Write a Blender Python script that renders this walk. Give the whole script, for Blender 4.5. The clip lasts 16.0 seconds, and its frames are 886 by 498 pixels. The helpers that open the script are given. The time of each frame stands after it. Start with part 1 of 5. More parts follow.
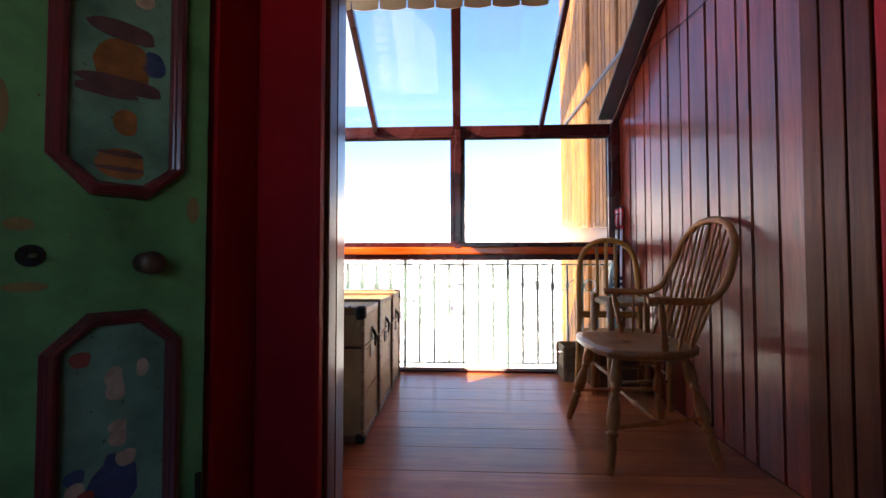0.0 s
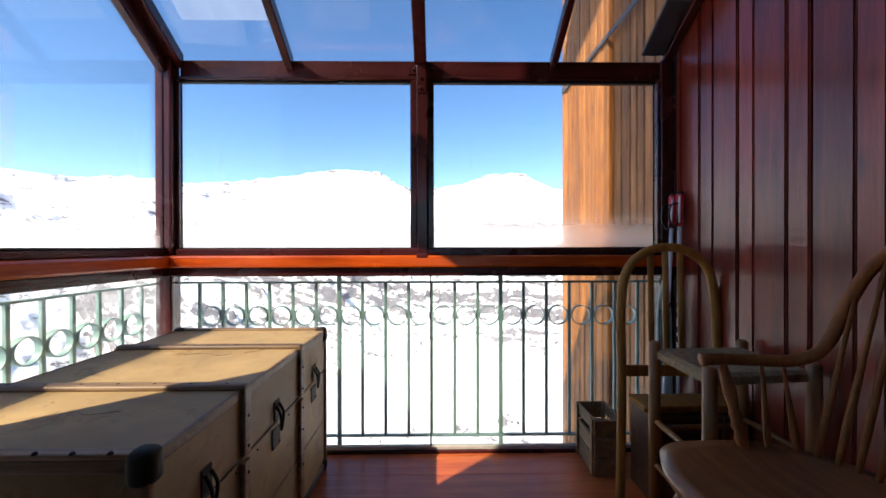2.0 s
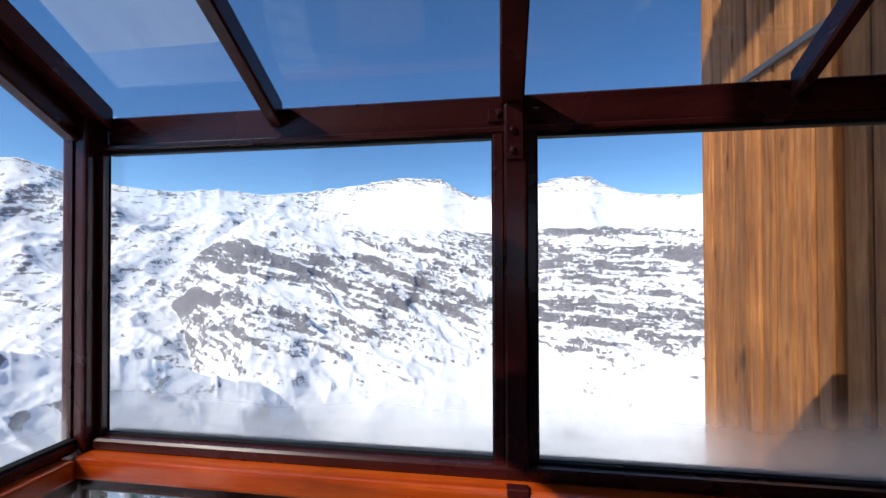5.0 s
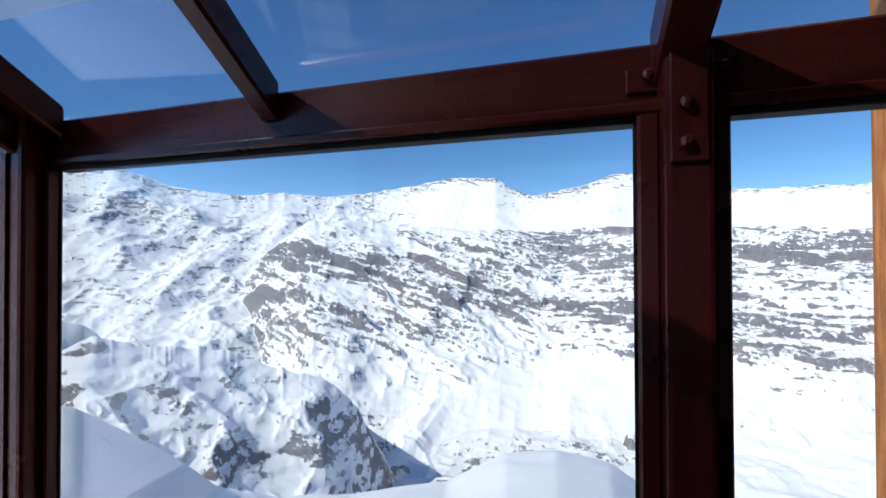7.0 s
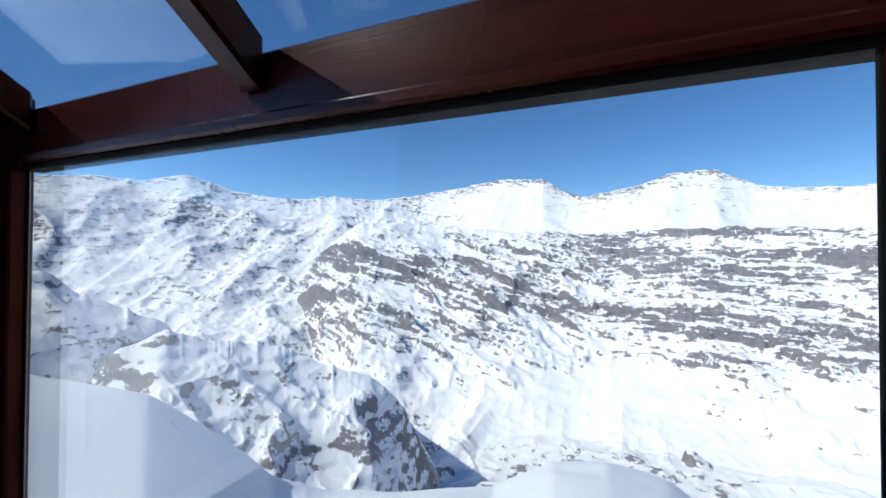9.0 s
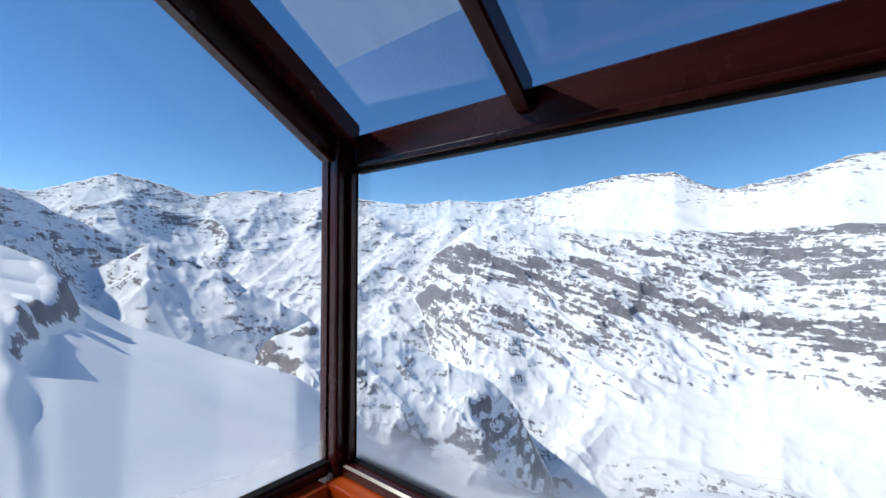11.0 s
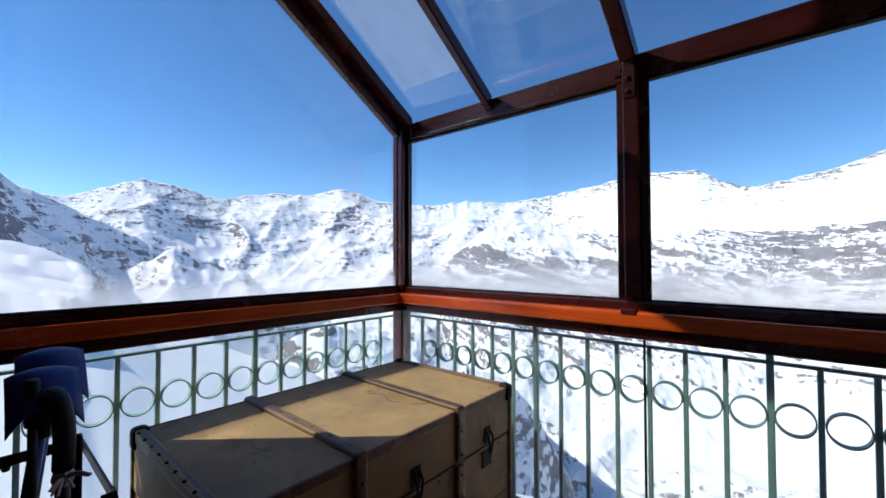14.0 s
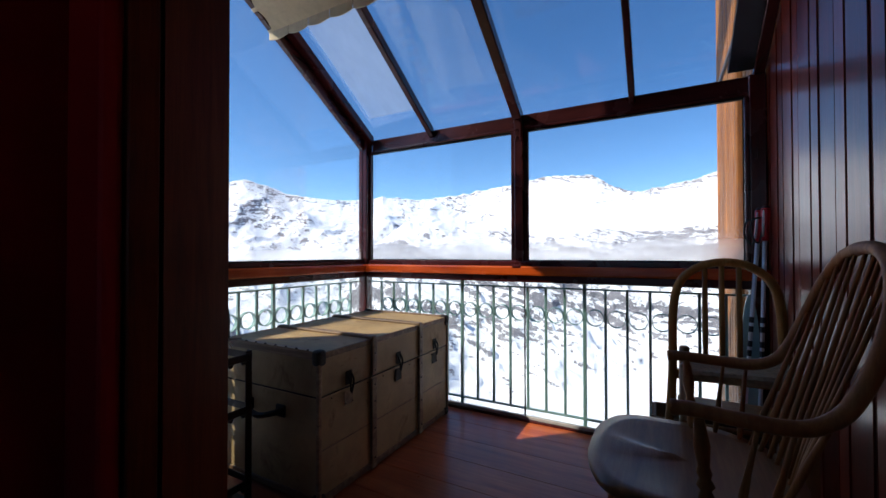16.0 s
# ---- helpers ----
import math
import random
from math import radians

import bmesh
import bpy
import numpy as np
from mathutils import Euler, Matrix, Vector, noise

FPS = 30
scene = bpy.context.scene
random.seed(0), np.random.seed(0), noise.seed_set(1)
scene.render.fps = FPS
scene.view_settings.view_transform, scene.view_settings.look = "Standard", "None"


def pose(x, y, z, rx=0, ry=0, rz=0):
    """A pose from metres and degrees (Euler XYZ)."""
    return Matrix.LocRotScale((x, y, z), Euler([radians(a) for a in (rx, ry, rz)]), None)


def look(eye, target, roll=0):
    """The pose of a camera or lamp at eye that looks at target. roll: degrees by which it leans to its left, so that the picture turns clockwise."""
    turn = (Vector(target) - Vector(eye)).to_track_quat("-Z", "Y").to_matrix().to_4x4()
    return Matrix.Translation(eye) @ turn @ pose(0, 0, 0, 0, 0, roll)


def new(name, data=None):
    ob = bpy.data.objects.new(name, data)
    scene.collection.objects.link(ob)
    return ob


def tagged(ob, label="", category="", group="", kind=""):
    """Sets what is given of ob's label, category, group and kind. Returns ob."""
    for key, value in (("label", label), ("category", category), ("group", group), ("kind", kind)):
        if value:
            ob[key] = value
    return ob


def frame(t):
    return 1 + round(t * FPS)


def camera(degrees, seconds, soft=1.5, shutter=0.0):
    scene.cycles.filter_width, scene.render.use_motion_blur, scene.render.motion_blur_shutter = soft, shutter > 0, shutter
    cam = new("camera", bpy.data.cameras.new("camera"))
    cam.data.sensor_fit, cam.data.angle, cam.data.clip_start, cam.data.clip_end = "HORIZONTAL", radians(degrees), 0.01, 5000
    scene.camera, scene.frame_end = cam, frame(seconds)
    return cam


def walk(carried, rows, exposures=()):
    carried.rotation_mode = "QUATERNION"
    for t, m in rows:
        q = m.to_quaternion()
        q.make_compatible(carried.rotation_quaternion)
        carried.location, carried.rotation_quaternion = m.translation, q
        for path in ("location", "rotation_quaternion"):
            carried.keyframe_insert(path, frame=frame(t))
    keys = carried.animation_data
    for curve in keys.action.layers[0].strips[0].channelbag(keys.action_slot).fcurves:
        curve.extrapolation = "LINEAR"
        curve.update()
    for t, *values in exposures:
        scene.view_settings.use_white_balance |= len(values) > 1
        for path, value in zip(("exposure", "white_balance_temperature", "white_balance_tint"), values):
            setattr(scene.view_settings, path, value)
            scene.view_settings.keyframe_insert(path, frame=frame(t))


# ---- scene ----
cam = camera(95.6, 16.0)
PATH = [
    (0, (-0.039, -3.186, 0.856), (-0.124, -1.188, 0.915), 0.0),
    (0.5, (-0.011, -2.928, 0.924), (-0.039, -0.928, 0.952), -0.0),
    (1, (0.007, -2.643, 0.972), (0.028, -0.643, 0.966), -0.2),
    (1.5, (0.022, -2.327, 0.982), (0.05, -0.327, 0.974), -0.1),
    (2, (0.02, -2.021, 1.001), (0.046, -0.021, 0.993), -0.1),
    (2.5, (0.023, -1.754, 1.021), (0.043, 0.246, 1.014), -0.2),
    (3, (0.004, -1.515, 1.067), (0.001, 0.485, 1.067), -0.1),
    (3.5, (-0.044, -1.316, 1.189), (-0.112, 0.683, 1.195), -0.1),
    (4, (-0.081, -1.188, 1.334), (-0.222, 0.807, 1.344), -0.0),
    (4.5, (-0.098, -1.12, 1.426), (-0.306, 0.87, 1.444), -0.1),
    (5, (-0.097, -1.056, 1.524), (-0.375, 0.924, 1.547), -0.2),
    (7.5, (-0.242, -0.493, 1.659), (-0.831, 1.419, 1.679), -0.0),
    (8, (-0.245, -0.387, 1.678), (-0.873, 1.511, 1.699), 0.2),
    (8.5, (-0.269, -0.352, 1.677), (-0.927, 1.536, 1.703), 0.2),
    (9, (-0.296, -0.388, 1.674), (-1.05, 1.465, 1.706), 0.2),
    (9.5, (-0.334, -0.458, 1.657), (-1.223, 1.333, 1.693), 0.3),
    (10, (-0.36, -0.56, 1.636), (-1.377, 1.161, 1.673), 0.3),
    (12.5, (-0.137, -1.093, 1.442), (-1.52, 0.351, 1.483), 0.0),
    (13, (-0.009, -1.225, 1.374), (-1.386, 0.225, 1.414), 0.0),
    (13.5, (0.178, -1.414, 1.271), (-1.177, 0.056, 1.311), 0.0),
    (14, (0.381, -1.635, 1.157), (-0.918, -0.116, 1.202), -0.1),
    (14.5, (0.462, -1.879, 1.107), (-0.804, -0.331, 1.147), 0.0),
    (15, (0.511, -2.152, 1.073), (-0.735, -0.588, 1.109), -0.0),
    (15.5, (0.6, -2.357, 1.054), (-0.55, -0.72, 1.084), -0.0),
    (16, (0.742, -2.513, 1.038), (-0.214, -0.757, 1.064), -0.1),
]
# exposure eases down as the camera comes out of the dark room
EXPOSURES = [(0, 2.5, 9400, 18), (0.5, 2.35, 9400, 18), (1, 2.05, 9000, 15), (1.5, 1.55, 8400, 12), (2, 1.15, 8000, 12), (2.5, 0.9, 7700, 12), (3, 0.65, 7400, 11), (3.5, 0.4, 7200, 11),
             (4, 0.3, 6850, 9), (5, 0.15, 6800, 9), (7.5, -0.02, 6500, 5), (9, -0.05, 6550, 5), (10, -0.05, 6550, 5), (12.5, 0.05, 6600, 6), (13.5, 0.2, 6600, 7), (14.5, 0.42, 6700, 8), (16, 0.5, 6850, 9)]
walk(cam, [(t, look(eye, target, roll)) for t, eye, target, roll in PATH], EXPOSURES)

# ---------------------------------------------------------------- sky and sun
SUN_FROM = Vector((-0.735, -0.68, 0.92)).normalized()
sky_world = bpy.data.worlds.new("mountain_sky")
scene.world = sky_world
sky_world.use_nodes = True
wn = sky_world.node_tree.nodes
sky = wn.new("ShaderNodeTexSky")
sky.sky_type = 'NISHITA'
sky.sun_disc = False
sky.sun_elevation = math.asin(SUN_FROM.z)
sky.sun_rotation = math.atan2(SUN_FROM.x, SUN_FROM.y)
sky.altitude = 2800
sky.air_density = 0.95
sky.dust_density = 0.0
sky.ozone_density = 2.4
wn["Background"].inputs["Strength"].default_value = 0.165
deep = wn.new("ShaderNodeHueSaturation")
deep.inputs["Hue"].default_value, deep.inputs["Saturation"].default_value = 0.502, 1.22
sky_world.node_tree.links.new(sky.outputs[0], deep.inputs["Color"])
sky_world.node_tree.links.new(deep.outputs[0], wn["Background"].inputs["Color"])
sun_data = bpy.data.lights.new("sun", 'SUN')
sun_data.energy, sun_data.angle, sun_data.color = 4.4, radians(0.53), (1.0, 0.955, 0.88)
sun = new("sun", sun_data)
sun.matrix_world = look(SUN_FROM * 40, (0, 0, 0))


# ---------------------------------------------------------------- materials
def shader(name):
    m = bpy.data.materials.new(name)
    m.use_nodes = True
    t = m.node_tree
    return m, t, t.nodes["Principled BSDF"]


def node(t, kind, **values):
    n = t.nodes.new(kind)
    for k, v in values.items():
        n.inputs[k.replace("_", " ")].default_value = v
    return n


def ramp(t, source, stops):
    r = t.nodes.new("ShaderNodeValToRGB")
    e = r.color_ramp.elements
    while len(e) < len(stops):
        e.new(0.5)
    for el, (p, c) in zip(e, stops):
        el.position = p
        el.color = (*c, 1) if len(c) == 3 else c
    t.links.new(source, r.inputs[0])
    return r


def coords(t, scale, space="Object"):
    c, m = t.nodes.new("ShaderNodeTexCoord"), t.nodes.new("ShaderNodeMapping")
    m.inputs["Scale"].default_value = scale
    t.links.new(c.outputs[space], m.inputs["Vector"])
    return m.outputs[0]


def shifted(t, vector):
    """Moves the pattern from piece to piece."""
    info, add = t.nodes.new("ShaderNodeObjectInfo"), t.nodes.new("ShaderNodeVectorMath")
    mul = t.nodes.new("ShaderNodeMath")
    mul.operation, mul.inputs[1].default_value = 'MULTIPLY', 37.0
    t.links.new(info.outputs["Random"], mul.inputs[0])
    t.links.new(vector, add.inputs[0])
    t.links.new(mul.outputs[0], add.inputs[1])
    return add.outputs[0], info.outputs["Random"]


def wood(name, dark, mid, light, rough=0.35, along="z", grain=1.0, coat=0.0, vary=0.35, knots=0.0, bump=0.15, spec=0.5):
    m, t, b = shader(name)
    s = {"x": (1.6, 26, 26), "y": (26, 1.6, 26), "z": (26, 26, 1.6)}[along]
    vec, rnd = shifted(t, coords(t, [v * grain for v in s]))
    big = node(t, "ShaderNodeTexNoise", Scale=1.0, Detail=7.0, Roughness=0.62, Distortion=0.7)
    t.links.new(vec, big.inputs["Vector"])
    fine = node(t, "ShaderNodeTexNoise", Scale=5.5, Detail=4.0, Roughness=0.7)
    t.links.new(vec, fine.inputs["Vector"])
    mix = node(t, "ShaderNodeMix", Factor=0.3)
    t.links.new(big.outputs["Fac"], mix.inputs[2])
    t.links.new(fine.outputs["Fac"], mix.inputs[3])
    col = ramp(t, mix.outputs[0], [(0.32, dark), (0.5, mid), (0.68, light)])
    hsv = t.nodes.new("ShaderNodeHueSaturation")
    mr = node(t, "ShaderNodeMapRange", To_Min=1 - vary, To_Max=1 + vary)
    t.links.new(rnd, mr.inputs["Value"])
    t.links.new(mr.outputs[0], hsv.inputs["Value"])
    t.links.new(col.outputs[0], hsv.inputs["Color"])
    out = hsv.outputs[0]
    wear = node(t, "ShaderNodeTexNoise", Scale=2.3, Detail=5.0, Roughness=0.6)
    t.links.new(coords(t, (1, 1, 1)), wear.inputs["Vector"])
    wr = ramp(t, wear.outputs["Fac"], [(0.35, (0.72, 0.72, 0.72)), (0.65, (1.1, 1.1, 1.1))])
    mul = t.nodes.new("ShaderNodeMix")
    mul.data_type, mul.blend_type = 'RGBA', 'MULTIPLY'
    mul.inputs[0].default_value = 1.0
    t.links.new(out, mul.inputs[6])
    t.links.new(wr.outputs[0], mul.inputs[7])
    out = mul.outputs[2]
    if knots:
        vor = node(t, "ShaderNodeTexVoronoi", Scale=1.0)
        ks = {"x": (1.4, 7, 7), "y": (7, 1.4, 7), "z": (7, 7, 2.2)}[along]
        kv, _ = shifted(t, coords(t, ks))
        t.links.new(kv, vor.inputs["Vector"])
        kr = ramp(t, vor.outputs["Distance"], [(0.06, (0.25, 0.16, 0.1)), (0.16, (1, 1, 1))])
        km = t.nodes.new("ShaderNodeMix")
        km.data_type, km.blend_type = 'RGBA', 'MULTIPLY'
        km.inputs[0].default_value = knots
        t.links.new(out, km.inputs[6])
        t.links.new(kr.outputs[0], km.inputs[7])
        out = km.outputs[2]
    t.links.new(out, b.inputs["Base Color"])
    rr = node(t, "ShaderNodeMapRange", To_Min=rough * 0.75, To_Max=rough * 1.3)
    t.links.new(wear.outputs["Fac"], rr.inputs["Value"])
    t.links.new(rr.outputs[0], b.inputs["Roughness"])
    b.inputs["Coat Weight"].default_value = coat
    b.inputs["Coat Roughness"].default_value = 0.12
    b.inputs["Specular IOR Level"].default_value = spec
    bp = node(t, "ShaderNodeBump", Strength=bump, Distance=0.004)
    t.links.new(mix.outputs[0], bp.inputs["Height"])
    t.links.new(bp.outputs[0], b.inputs["Normal"])
    return m


def paint(name, base, rough=0.4, metal=0.0, vary=0.25, scale=9.0, bump=0.12, chips=None, spec=0.5):
    m, t, b = shader(name)
    n1 = node(t, "ShaderNodeTexNoise", Scale=scale, Detail=6.0, Roughness=0.6)
    n2 = node(t, "ShaderNodeTexNoise", Scale=scale * 14, Detail=3.0, Roughness=0.6)
    v = coords(t, (1, 1, 1))
    t.links.new(v, n1.inputs["Vector"])
    t.links.new(v, n2.inputs["Vector"])
    c = ramp(t, n1.outputs["Fac"], [(0.3, [x * (1 - vary) for x in base]), (0.7, [min(1, x * (1 + vary)) for x in base])])
    out = c.outputs[0]
    if chips:
        cr = ramp(t, n2.outputs["Fac"], [(0.68, (0, 0, 0)), (0.72, (1, 1, 1))])
        mx = t.nodes.new("ShaderNodeMix")
        mx.data_type = 'RGBA'
        mx.inputs[7].default_value = (*chips, 1)
        t.links.new(cr.outputs[0], mx.inputs[0])
        t.links.new(out, mx.inputs[6])
        out = mx.outputs[2]
    t.links.new(out, b.inputs["Base Color"])
    rr = node(t, "ShaderNodeMapRange", To_Min=rough * 0.7, To_Max=rough * 1.35)
    t.links.new(n1.outputs["Fac"], rr.inputs["Value"])
    t.links.new(rr.outputs[0], b.inputs["Roughness"])
    b.inputs["Metallic"].default_value = metal
    b.inputs["Specular IOR Level"].default_value = spec
    bp = node(t, "ShaderNodeBump", Strength=bump, Distance=0.003)
    t.links.new(n2.outputs["Fac"], bp.inputs["Height"])
    t.links.new(bp.outputs[0], b.inputs["Normal"])
    return m


def glass(name, clear, haze=0.0, haze_top=0.0, dirt=0.02, streak=0.12):
    """Thin pane: clear with a Fresnel gloss, a thin coat of dirt, and mist that gathers along its lower edge."""
    m = bpy.data.materials.new(name)
    m.use_nodes = True
    t = m.node_tree
    t.nodes.clear()
    out = t.nodes.new("ShaderNodeOutputMaterial")
    tr = node(t, "ShaderNodeBsdfTransparent", Color=(*clear, 1))
    gl = node(t, "ShaderNodeBsdfGlossy", Color=(1, 1, 1, 1), Roughness=0.03)
    lw = t.nodes.new("ShaderNodeLayerWeight")
    p4 = t.nodes.new("ShaderNodeMath")
    p4.operation, p4.inputs[1].default_value = 'POWER', 2.3
    t.links.new(lw.outputs["Facing"], p4.inputs[0])
    fr = node(t, "ShaderNodeMapRange", To_Min=0.02, To_Max=0.55)
    t.links.new(p4.outputs[0], fr.inputs["Value"])
    m1 = t.nodes.new("ShaderNodeMixShader")
    t.links.new(fr.outputs[0], m1.inputs[0])
    t.links.new(tr.outputs[0], m1.inputs[1])
    t.links.new(gl.outputs[0], m1.inputs[2])
    di = node(t, "ShaderNodeBsdfTranslucent", Color=(1.0, 0.98, 0.94, 1))
    df = node(t, "ShaderNodeBsdfRefraction", Color=(1.0, 0.99, 0.96, 1), Roughness=0.85, IOR=1.12)
    md = node(t, "ShaderNodeMixShader", Fac=0.7)
    t.links.new(di.outputs[0], md.inputs[1])
    t.links.new(df.outputs[0], md.inputs[2])
    n = node(t, "ShaderNodeTexNoise", Scale=3.0, Detail=6.0, Roughness=0.65)
    t.links.new(coords(t, (1.0, 1.0, 0.6)), n.inputs["Vector"])
    d = ramp(t, n.outputs["Fac"], [(0.35, (dirt * 0.3,) * 3), (0.75, (dirt * 2.2,) * 3)])
    fac = d.outputs[0]
    runs = node(t, "ShaderNodeTexNoise", Scale=1.0, Detail=4.0, Roughness=0.5)
    t.links.new(coords(t, (17, 17, 1.3)), runs.inputs["Vector"])
    rr = ramp(t, runs.outputs["Fac"], [(0.68, (0, 0, 0)), (0.8, (streak,) * 3)])
    ra = t.nodes.new("ShaderNodeMath")
    ra.operation = 'ADD'
    t.links.new(fac, ra.inputs[0])
    t.links.new(rr.outputs[0], ra.inputs[1])
    fac = ra.outputs[0]
    if haze:
        c = t.nodes.new("ShaderNodeTexCoord")
        sp = t.nodes.new("ShaderNodeSeparateXYZ")
        t.links.new(c.outputs["Object"], sp.inputs[0])
        wob = t.nodes.new("ShaderNodeMath")
        wob.operation, wob.inputs[1].default_value = 'MULTIPLY_ADD', 0.13
        t.links.new(n.outputs["Fac"], wob.inputs[0])
        t.links.new(sp.outputs["Z"], wob.inputs[2])
        hr = node(t, "ShaderNodeMapRange", From_Min=haze_top + 0.16, From_Max=0.05, To_Min=0.0, To_Max=1.0)
        hr.interpolation_type = 'SMOOTHERSTEP'
        t.links.new(wob.outputs[0], hr.inputs["Value"])
        thick = t.nodes.new("ShaderNodeMath")
        thick.operation, thick.inputs[1].default_value = 'POWER', 1.9
        t.links.new(hr.outputs[0], thick.inputs[0])
        pw = t.nodes.new("ShaderNodeMath")
        pw.operation, pw.inputs[1].default_value = 'MULTIPLY', haze
        t.links.new(thick.outputs[0], pw.inputs[0])
        ad = t.nodes.new("ShaderNodeMath")
        ad.operation, ad.use_clamp = 'ADD', True
        t.links.new(pw.outputs[0], ad.inputs[0])
        t.links.new(fac, ad.inputs[1])
        fac = ad.outputs[0]
    m2 = t.nodes.new("ShaderNodeMixShader")
    t.links.new(fac, m2.inputs[0])
    t.links.new(m1.outputs[0], m2.inputs[1])
    t.links.new(md.outputs[0], m2.inputs[2])
    t.links.new(m2.outputs[0], out.inputs[0])
    return m


def reflection_sheet(name, amount):
    """A see-through sheet that scatters light, standing in for reflections in the glass."""
    m = bpy.data.materials.new(name)
    m.use_nodes = True
    t = m.node_tree
    t.nodes.clear()
    out = t.nodes.new("ShaderNodeOutputMaterial")
    clear = node(t, "ShaderNodeBsdfTransparent", Color=(1, 1, 1, 1))
    pale_scatter = node(t, "ShaderNodeBsdfTranslucent", Color=(0.72, 0.83, 0.95, 1))
    n = node(t, "ShaderNodeTexNoise", Scale=2.2, Detail=5.0, Roughness=0.55)
    t.links.new(coords(t, (1, 0.5, 0.5)), n.inputs["Vector"])
    fac = ramp(t, n.outputs["Fac"], [(0.3, (amount * 0.35,) * 3), (0.7, (amount * 0.62,) * 3)])
    mix = t.nodes.new("ShaderNodeMixShader")
    t.links.new(fac.outputs[0], mix.inputs[0])
    t.links.new(clear.outputs[0], mix.inputs[1])
    t.links.new(pale_scatter.outputs[0], mix.inputs[2])
    t.links.new(mix.outputs[0], out.inputs[0])
    return m


def snow_rock():
    m, t, b = shader("snow_and_rock")
    geo = t.nodes.new("ShaderNodeNewGeometry")
    at = t.nodes.new("ShaderNodeAttribute")
    at.attribute_name = "rockiness"
    sep = t.nodes.new("ShaderNodeSeparateXYZ")
    t.links.new(geo.outputs["Normal"], sep.inputs[0])
    # layered cliffs: noise drawn out along the beds, thin across them
    bed = t.nodes.new("ShaderNodeAttribute")
    bed.attribute_name = "bedding"
    place = t.nodes.new("ShaderNodeSeparateXYZ")
    t.links.new(geo.outputs["Position"], place.inputs[0])
    along = t.nodes.new("ShaderNodeCombineXYZ")
    t.links.new(place.outputs["X"], along.inputs[0])
    t.links.new(place.outputs["Y"], along.inputs[1])
    t.links.new(bed.outputs["Fac"], along.inputs[2])
    mp = t.nodes.new("ShaderNodeMapping")
    mp.inputs["Scale"].default_value = (0.013, 0.013, 0.085)
    t.links.new(along.outputs[0], mp.inputs["Vector"])
    strata = node(t, "ShaderNodeTexNoise", Scale=1.0, Detail=10.0, Roughness=0.66, Distortion=0.7)
    t.links.new(mp.outputs[0], strata.inputs["Vector"])
    speck = node(t, "ShaderNodeTexNoise", Scale=0.05, Detail=12.0, Roughness=0.76)
    t.links.new(geo.outputs["Position"], speck.inputs["Vector"])

    def calc(op, a, c, clamp=False):
        n = t.nodes.new("ShaderNodeMath")
        n.operation, n.use_clamp = op, clamp
        for i, v in enumerate((a, c)):
            if isinstance(v, (int, float)):
                n.inputs[i].default_value = v
            else:
                t.links.new(v, n.inputs[i])
        return n.outputs[0]
    steep = calc('SUBTRACT', 1.0, sep.outputs["Z"])
    v = calc('MULTIPLY', steep, 0.40)
    v = calc('ADD', v, calc('MULTIPLY', strata.outputs["Fac"], 0.62))
    v = calc('ADD', v, calc('MULTIPLY', speck.outputs["Fac"], 0.95))
    v = calc('ADD', v, calc('MULTIPLY', at.outputs["Fac"], 0.3))
    rock = ramp(t, calc('MULTIPLY', v, 0.5), [(0.526, (0, 0, 0)), (0.539, (1, 1, 1))])
    tone = node(t, "ShaderNodeTexNoise", Scale=0.05, Detail=8.0, Roughness=0.7)
    t.links.new(geo.outputs["Position"], tone.inputs["Vector"])
    rc = ramp(t, tone.outputs["Fac"], [(0.3, (0.10, 0.098, 0.115)), (0.7, (0.26, 0.25, 0.27))])
    mx = t.nodes.new("ShaderNodeMix")
    mx.data_type = 'RGBA'
    mx.inputs[6].default_value = (0.86, 0.875, 0.90, 1)
    t.links.new(rock.outputs[0], mx.inputs[0])
    t.links.new(rc.outputs[0], mx.inputs[7])
    t.links.new(mx.outputs[2], b.inputs["Base Color"])
    b.inputs["Roughness"].default_value = 0.8
    b.inputs["Specular IOR Level"].default_value = 0.15
    bp = node(t, "ShaderNodeBump", Strength=0.4, Distance=12.0)
    hh = calc('MULTIPLY', calc('ADD', strata.outputs["Fac"], speck.outputs["Fac"]), calc('MAXIMUM', at.outputs["Fac"], 0.04))
    t.links.new(hh, bp.inputs["Height"])
    t.links.new(bp.outputs[0], b.inputs["Normal"])
    return m


FRAME_RED = wood("oxblood_painted_wood", (0.030, 0.004, 0.005), (0.052, 0.0075, 0.008), (0.074, 0.012, 0.011), rough=0.26, along="x", vary=0.12, coat=0.15, bump=0.1, spec=0.35)
FRAME_RED_Y = wood("oxblood_painted_wood_along", (0.030, 0.004, 0.005), (0.052, 0.0075, 0.008), (0.074, 0.012, 0.011), rough=0.26, along="y", vary=0.12, coat=0.15, bump=0.1, spec=0.35)
FRAME_RED_Z = wood("oxblood_painted_wood_upright", (0.030, 0.004, 0.005), (0.052, 0.0075, 0.008), (0.074, 0.012, 0.011), rough=0.26, along="z", vary=0.12, coat=0.15, bump=0.1, spec=0.35)
SILL_X = wood("orange_varnished_wood", (0.32, 0.032, 0.004), (0.50, 0.066, 0.007), (0.60, 0.11, 0.014), rough=0.25, along="x", vary=0.08, coat=0.4, bump=0.06)
SILL_Y = wood("orange_varnished_wood_along", (0.32, 0.032, 0.004), (0.50, 0.066, 0.007), (0.60, 0.11, 0.014), rough=0.25, along="y", vary=0.08, coat=0.4, bump=0.06)
